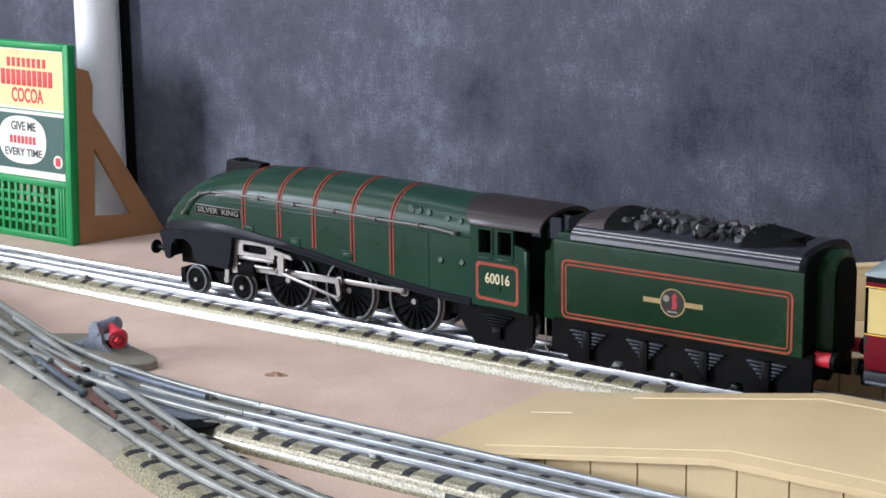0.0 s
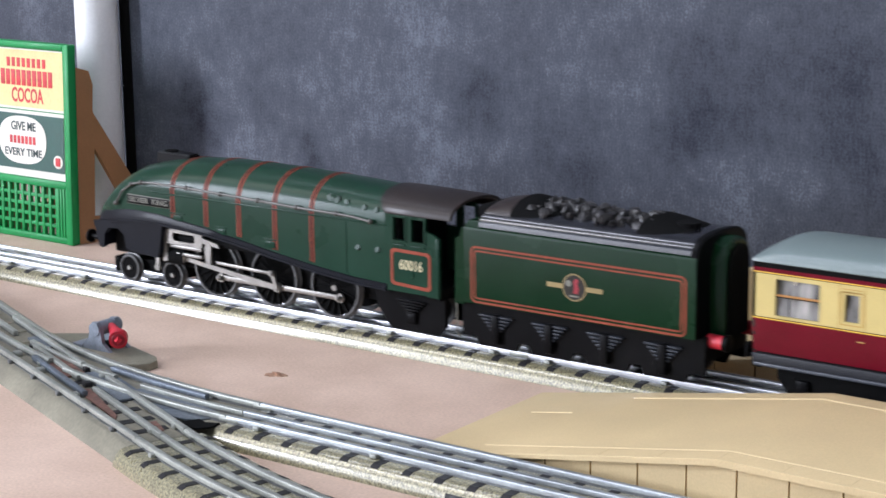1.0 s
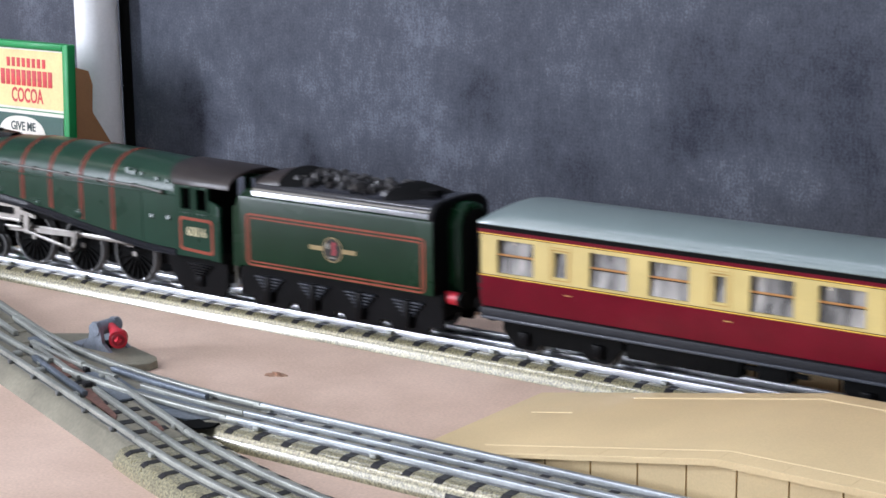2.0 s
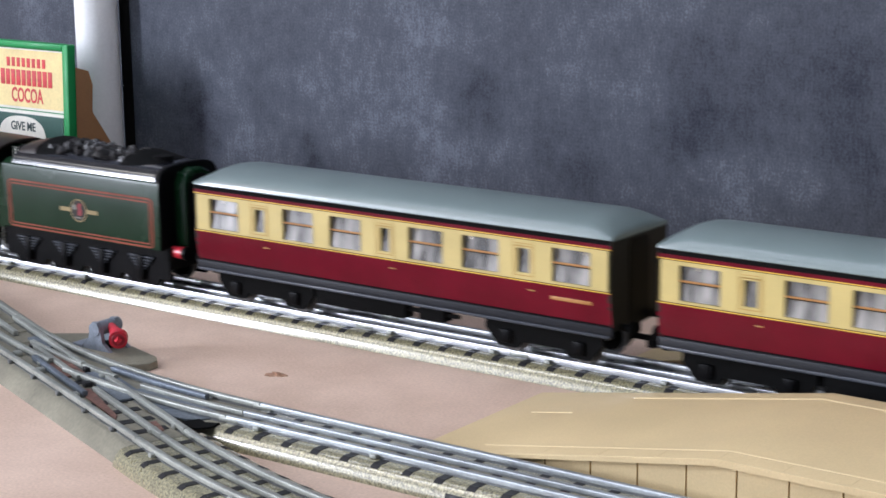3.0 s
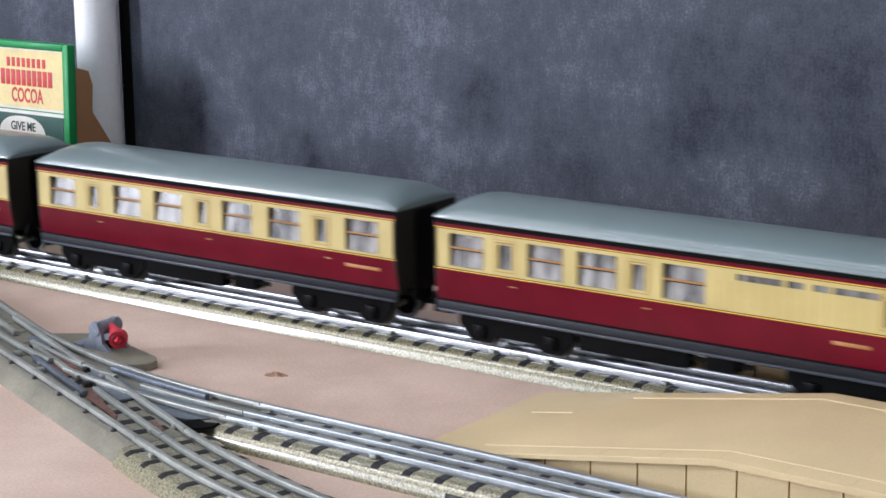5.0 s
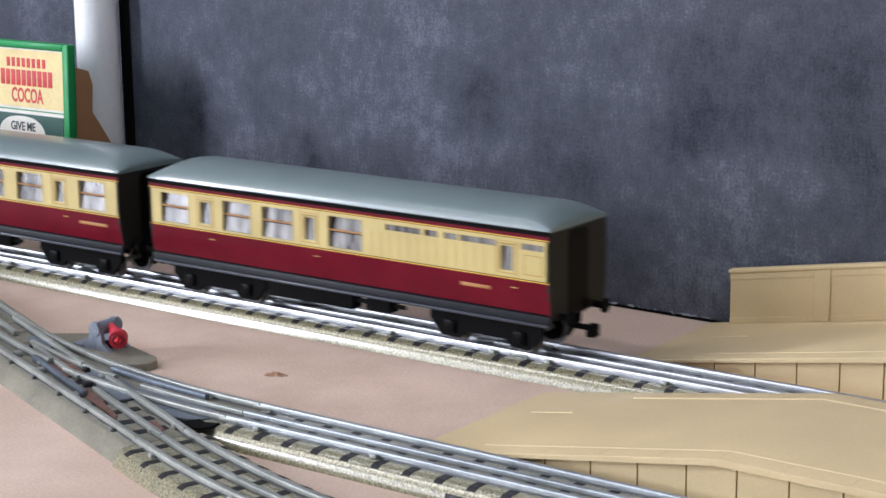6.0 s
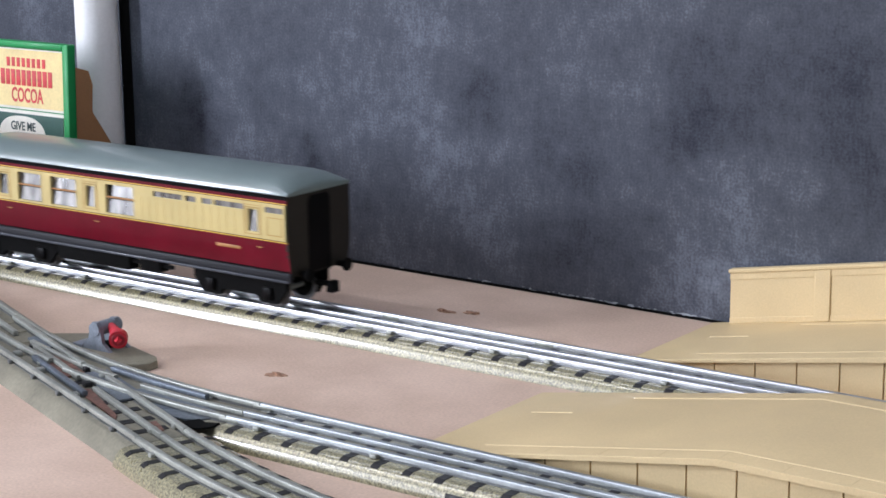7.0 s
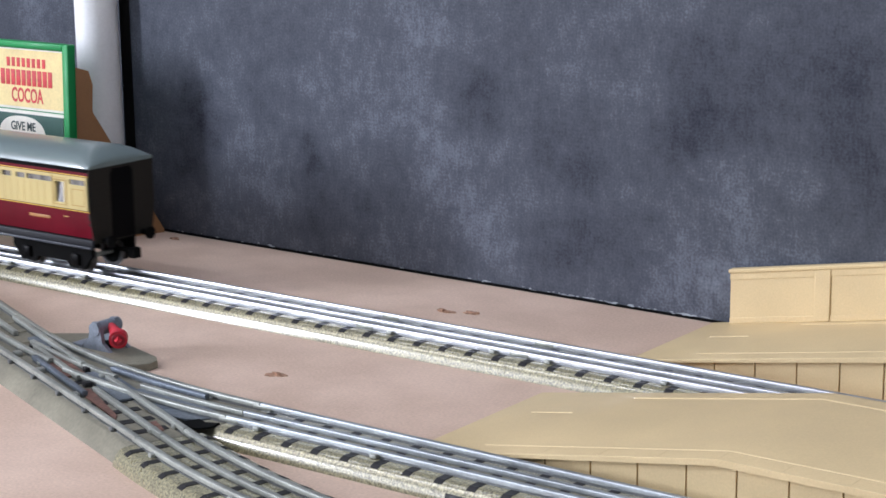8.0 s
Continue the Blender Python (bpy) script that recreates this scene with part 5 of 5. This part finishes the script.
def build_coach(kind, label):
    ob = holder("coach", Matrix.Translation((0, 0, RAILZ)), label, "coach", "coaches of the train")
    H, L = 97.5, 18.9
    if kind == "brake":
        wins = [(-91.0, -75.8), (-57.0, -42.2), (-36.2, -20.4), (-2.6, 13.8)]
        doors = [(-69.5, -63.6), (-14.5, -9.4), (77.0, 82.2)]
        vents = [(25.2, 41.5), (43.2, 49.2), (52.2, 58.0), (59.2, 75.0), (86.0, 95.4)]
        marks = [(59.5, 72.4)]
    else:
        wins = [(-89.4, -74.0), (-50.8, -35.4), (-27.3, -11.9), (10.5, 26.2), (34.8, 51.0), (73.6, 89.4)]
        doors = [(-65.4, -60.4), (-2.7, 1.6), (59.0, 64.2)]
        vents = []
        marks = [(73.1, 89.9)]
    zl, zh = 30.9, 43.0
    for s in (-1, 1):
        def sk(z, s=s):
            return -s * tumble(z)
        y0, y1 = sorted((s * (L - 1.1), s * L))
        bm = bmesh.new()
        zz = [17.2, 19, 21, 23, 25.5, 29.4]
        loft(bm, [[(x, s * L + sk(z), z) for z in zz] + [(x, s * (L - 1.1) + sk(z), z) for z in zz[::-1]] for x in (-H, H)])
        side = part("lower_side", bm, CRIMSON, ob, "crimson lower side", smooth=60)
        holes = [(a, b, zl, zh) for a, b in wins] + [(a, b, zl + 1.4, zh - 1.8) for a, b in doors] + [(a, b, 40.6, 42.9) for a, b in vents]
        bm = bmesh.new()
        panel(bm, -H, H, 29.9, 44.4, holes, y0, y1)
        upper = part("upper_side", bm, CREAM, ob, "cream upper side with window openings")
        # livery lines, and a black strip that paints the shade under the eaves
        for za, zb, m, name, grow in ((29.72, 29.98, SOOT, "black_line", .1), (29.35, 29.72, YELLOW, "waist_line", .08), (44.35, 44.6, SOOT, "black_line", .06), (44.6, 44.95, YELLOW, "cant_line", .08), (44.95, 46.3, CRIMSON, "cant_rail", .04), (46.3, 48.2, SOOT, "eaves_line", 0)):
            bm = bmesh.new()
            ya, yb = sorted((s * (L - 1.0), s * (L + grow)))
            box(bm, -H, H, ya, yb, za, zb)
            part(name, bm, m, ob)
        # panes, bars, frames
        for a, b in wins:
            bm = bmesh.new()
            tilted_pane(bm, a - .4, b + .4, zl - .4, zh + .4, s)
            w = part("window_pane", bm, GLASS, upper, "clear celluloid pane")
            w.visible_shadow = False
            for q, h, m in ((37.35, .62, BARBROWN), (36.95, .3, SOOT)):
                bm = bmesh.new()
                ya, yb = sorted((s * (L - .6), s * (L - .3)))
                box(bm, a, b, ya, yb, q, q + h)
                part("window_bar", bm, m, upper)
            bm = bmesh.new()
            ya, yb = sorted((s * (L - .4), s * (L + .14)))
            panel(bm, a - .55, b + .55, zl - .5, zh + .5, [(a, b, zl, zh)], ya, yb)
            part("window_frame", bm, CREAM, upper)
        for a, b in doors:
            bm = bmesh.new()
            tilted_pane(bm, a - .4, b + .4, zl + 1, zh - 1.4, s)
            w = part("door_pane", bm, GLASS, upper)
            w.visible_shadow = False
            bm = bmesh.new()
            ya, yb = sorted((s * (L - .2), s * (L + .12)))
            panel(bm, a - 1.3, b + 1.3, zl + .3, zh - .9, [(a - .95, b + .95, zl + .65, zh - 1.25)], ya, yb)
            part("door_line", bm, GOLD, upper)
            for q in (41.9, 42.8):
                bm = bmesh.new()
                box(bm, a - 1.0, b + 1.0, ya, yb, q, q + .3)
                part("louvre", bm, GOLD, upper)
            for dx in (-4.4, 4.4):
                bm = bmesh.new()
                xm = (a + b) / 2 + dx
                box(bm, xm - .12, xm + .12, min(s * (L - .2), s * (L + .1)), max(s * (L - .2), s * (L + .1)), 30.2, 44.2)
                part("door_seam", bm, GOLD, upper)
            bm = bmesh.new()
            xm = (a + b) / 2 + 4.6
            box(bm, xm - 2.6, xm, *sorted((s * (L - .5) + sk(26), s * (L + .3) + sk(26))), 26.2, 26.6, .1)
            part("door_handle", bm, GOLD, side)
        for a, b in vents:
            bm = bmesh.new()
            ya, yb = sorted((s * (L - .9), s * (L - .5)))
            box(bm, a - .3, b + .3, ya, yb, 40.4, 43.1)
            part("ventilator", bm, GLASS, upper, "cloudy ventilator window")
        if kind == "brake":
            bm = bmesh.new()
            panel(bm, 87.0, 95.0, 31.6, 39.0, [(87.4, 94.6, 32.0, 38.6)], *sorted((s * (L - .2), s * (L + .1))))
            part("panel_line", bm, GOLD, upper)
            for k in range(13):
                bm = bmesh.new()
                x = 18.5 + k * 4.3
                ya, yb = sorted((s * (L - .2), s * (L + .08)))
                box(bm, x, x + .2, ya, yb, 30.1, 40.2)
                part("plank_line", bm, GOLD, upper)
        for a, b in marks:
            bm = bmesh.new()
            yy = s * L + sk(25.0)
            box(bm, a, b, min(yy - s * .3, yy + s * .12), max(yy - s * .3, yy + s * .12), 24.3, 25.6, .1)
            part("number_bar", bm, BARBROWN, side, "orange bar in place of a running number")
        bm = bmesh.new()
        ya, yb = sorted((s * (L - 2.2), s * (L - .6)))
        box(bm, -H - .2, H + .2, ya, yb, 13.4, 17.3, .4)
        part("solebar", bm, SOLEBAR, ob, "dark grey solebar")
        bm = bmesh.new()
        ya, yb = sorted((s * (L - 1.2), s * (L - .1)))
        box(bm, -H + .6, H - .6, ya, yb, 13.2, 14.3, .3)
        part("step_board", bm, STEPGREY, ob, "slate grey step board")
    # ends
    for e in (-1, 1):
        bm = bmesh.new()
        half = [(L - tumble(z), z) for z in (15.5, 18, 21, 24, 27, 30)] + [(L, 40), (L, 47)]
        arc = [(L * math.cos(a), 47 + 1.9 * math.sin(a)) for a in np.linspace(.1, math.pi / 2, 8)]
        right = half + arc
        pts = [(-y, z) for y, z in right] + [(y, z) for y, z in right[:-1]][::-1]
        xa, xb = e * (H - 1.0), e * (H + .15)
        loft(bm, [[(x, y, z) for y, z in pts] for x in (xa, xb)])
        end = part("end_panel", bm, ENDBROWN, ob, "matt black coach end")
        bm = bmesh.new()
        g = [(-6.5, 16), (-6.5, 44), (-5, 46.5), (5, 46.5), (6.5, 44), (6.5, 16)]
        loft(bm, [[(x, y, z) for y, z in g] for x in (e * (H + .1), e * (H + .4))])
        part("gangway", bm, BLACK, end)
        bm = bmesh.new()
        box(bm, *sorted((e * (H - 2), e * (H + 8))), -1.2, 1.2, 9.6, 11.4, .4)
        box(bm, *sorted((e * (H + 4.6), e * (H + 8.2))), -2.2, 2.2, 7.4, 12.0, .5)
        part("coupling", bm, SOOT, ob)
        for s in (-1, 1):
            bm = bmesh.new()
            rod(bm, (e * (H - 1), s * 11.5, 16.2), (e * (H + 4), s * 11.5, 16.2), 1.3, 12)
            rod(bm, (e * (H + 4), s * 11.5, 16.2), (e * (H + 5), s * 11.5, 16.2), 2.7, 16)
            part("buffer", bm, SOOT, ob)
    # roof, domed down at both ends
    bm = bmesh.new()
    rings = []
    for x, k, w in ((-H - .5, .16, .985), (-H + .6, .36, .99), (-H + 2.5, .55, .997), (-H + 5, .76, 1), (-H + 8, .92, 1), (-H + 12, 1, 1), (0, 1, 1), (H - 12, 1, 1), (H - 8, .92, 1), (H - 5, .76, 1), (H - 2.5, .55, .997), (H - .6, .36, .99), (H + .5, .16, .985)):
        top = [(-(L + .35) * w * math.cos(a), 48.2 + .7 * math.sin(a) ** .3 + (6.1 * k) * math.sin(a) ** 1.1) for a in np.linspace(0, math.pi, 25)]
        rings.append([(x, y, z) for y, z in top])
    rings2 = [r + [(p[0], p[1] * .97, min(p[2] - .5, 47.9)) for p in (r[-1], r[0])] for r in rings]
    loft(bm, rings2)
    part("roof", bm, ROOFGREY, ob, "glossy grey domed roof", smooth=50)
    # inside
    bm = bmesh.new()
    box(bm, -H + 1, H - 1, -17.4, 17.4, 17.3, 19.0)
    part("floor_pan", bm, SOOT, ob)
    bm = bmesh.new()
    box(bm, -H + 2, H - 2, 3.4, 4.2, 19, 46)
    part("corridor_partition", bm, INTERIOR, ob, "pale printed corridor partition")
    x = -84.0
    while x < 92:
        bm = bmesh.new()
        box(bm, x, x + .9, -16.8, 3.4, 19, 45.5)
        part("compartment_partition", bm, INTERIOR, ob)
        bm = bmesh.new()
        box(bm, x + 1.0, x + 5.5, -16.5, 3.2, 19, 35.5, .8)
        part("seat", bm, INTERIORDARK, ob)
        x += 24.2
    # underframe and bogies
    bm = bmesh.new()
    box(bm, -H + 2, H - 2, -9, 9, 14.2, 17.3)
    part("underframe", bm, SOOT, ob)
    bm = bmesh.new()
    box(bm, -38, 6, -15.5, -9.5, 6.5, 14.5, .5)
    box(bm, 12, 24, -15.5, -9.5, 7.5, 14.5, .5)
    box(bm, -30, 30, -14, -13, 9.5, 11.0)
    part("battery_box", bm, SOOT, ob)
    for bx in (-66.0, 66.0):
        for s in (-1, 1):
            bm = bmesh.new()
            ya, yb = sorted((s * 11.2, s * 13.0))
            pts = [(bx - 25, 13.5), (bx + 25, 13.5), (bx + 25, 8.5), (bx + 22, 5.0), (bx + 20, 2.4), (bx + 11, 2.4), (bx + 9, 5.0), (bx - 9, 5.0), (bx - 11, 2.4), (bx - 20, 2.4), (bx - 22, 5.0), (bx - 25, 8.5)]
            plate(bm, pts, ya, yb)
            part("bogie_side", bm, SOOT, ob, "black bogie side frame")
            for dx in (-15.5, 15.5):
                bm = bmesh.new()
                ya, yb = sorted((s * 12.8, s * 14.4))
                box(bm, bx + dx - 2.2, bx + dx + 2.2, ya, yb, 4.0, 9.0, .5)
                part("axlebox", bm, BLACK, ob)
        bm = bmesh.new()
        box(bm, bx - 8, bx + 8, -11.2, 11.2, 8, 14.2)
        part("bolster", bm, SOOT, ob)
        for dx in (-15.5, 15.5):
            wheel_pair(ob, bx + dx, 6.3)
    return ob


loco, GEAR = build_loco()
tender = build_tender()
coach_a = build_coach("open", "crimson and cream model coach with grey roof")
coach_b = copy_thing(coach_a, coach_a.matrix_basis.copy())
brake = build_coach("brake", "crimson and cream model brake coach at the rear of the train")
for ob in coach_b.children_recursive:
    if ob.name.split(".")[0] == "wheelset":
        ROLLING.append((ob, tuple(v * 1000 for v in ob.matrix_basis.translation), 6.3))


# ---- movement ----
def way_at(t):
    """Smooth place along the track at t seconds."""
    ts = [a for a, _ in WAY]
    xs = [b for _, b in WAY]
    n = len(ts)
    h = [ts[i + 1] - ts[i] for i in range(n - 1)]
    d = [(xs[i + 1] - xs[i]) / h[i] for i in range(n - 1)]
    m = [0.0] + [(d[i - 1] * h[i] + d[i] * h[i - 1]) / (h[i - 1] + h[i]) for i in range(1, n - 1)] + [d[-1]]
    for i in range(n - 1):
        if t <= ts[i + 1] or i == n - 2:
            u = (t - ts[i]) / h[i]
            return ((2 * u ** 3 - 3 * u ** 2 + 1) * xs[i] + (u ** 3 - 2 * u ** 2 + u) * h[i] * m[i] + (-2 * u ** 3 + 3 * u ** 2) * xs[i + 1] + (u ** 3 - u ** 2) * h[i] * m[i + 1])


def motions():
    fine = [i / 15 for i in range(121)]
    for ob, off in [(loco, LOCO_AT), (tender, TENDER_AT), (coach_a, COACH_AT[0]), (coach_b, COACH_AT[1]), (brake, COACH_AT[2])]:
        walk(ob, [(t, pose(way_at(t) + off, 0, RAILZ)) for t in fine])
    s0 = WAY[0][1]
    for ob, (x, y, z), r in ROLLING:
        walk(ob, [(t, pose(x * .001, 0, z * .001, 0, math.degrees((way_at(t) - s0) * 1000 / r), 0)) for t in fine])
    # rods follow the crank pins of the middle drivers
    ax, az, r = -1.8, 12.2, 12.2

    def pin(t, px, pz):
        a = (way_at(t) - s0) * 1000 / r
        return ax + px * math.cos(a) + pz * math.sin(a), az - px * math.sin(a) + pz * math.cos(a)

    for i in range(2):
        rows, rows2, rows3, rows4 = [], [], [], []
        for t in fine:
            x, z = pin(t, -3.5, 3.6)
            rows.append((t, pose(x * .001, 0, z * .001)))
            tilt = math.asin((14.6 - z) / 52)
            rows2.append((t, pose(x * .001, 0, z * .001, 0, math.degrees(tilt), 0)))
            rows4.append((t, pose((x - 52 * math.cos(tilt)) * .001, 0, .0146)))
            ex, ez = pin(t, -2.4, -2.6)
            rows3.append((t, pose(ex * .001, 0, ez * .001, 0, math.degrees(math.asin((15.6 - ez) / 29)), 0)))
        walk(GEAR["coupling"][i], rows)
        walk(GEAR["connecting"][i], rows2)
        walk(GEAR["eccentric"][i], rows3)
        walk(GEAR["crosshead"][i], rows4)


motions()
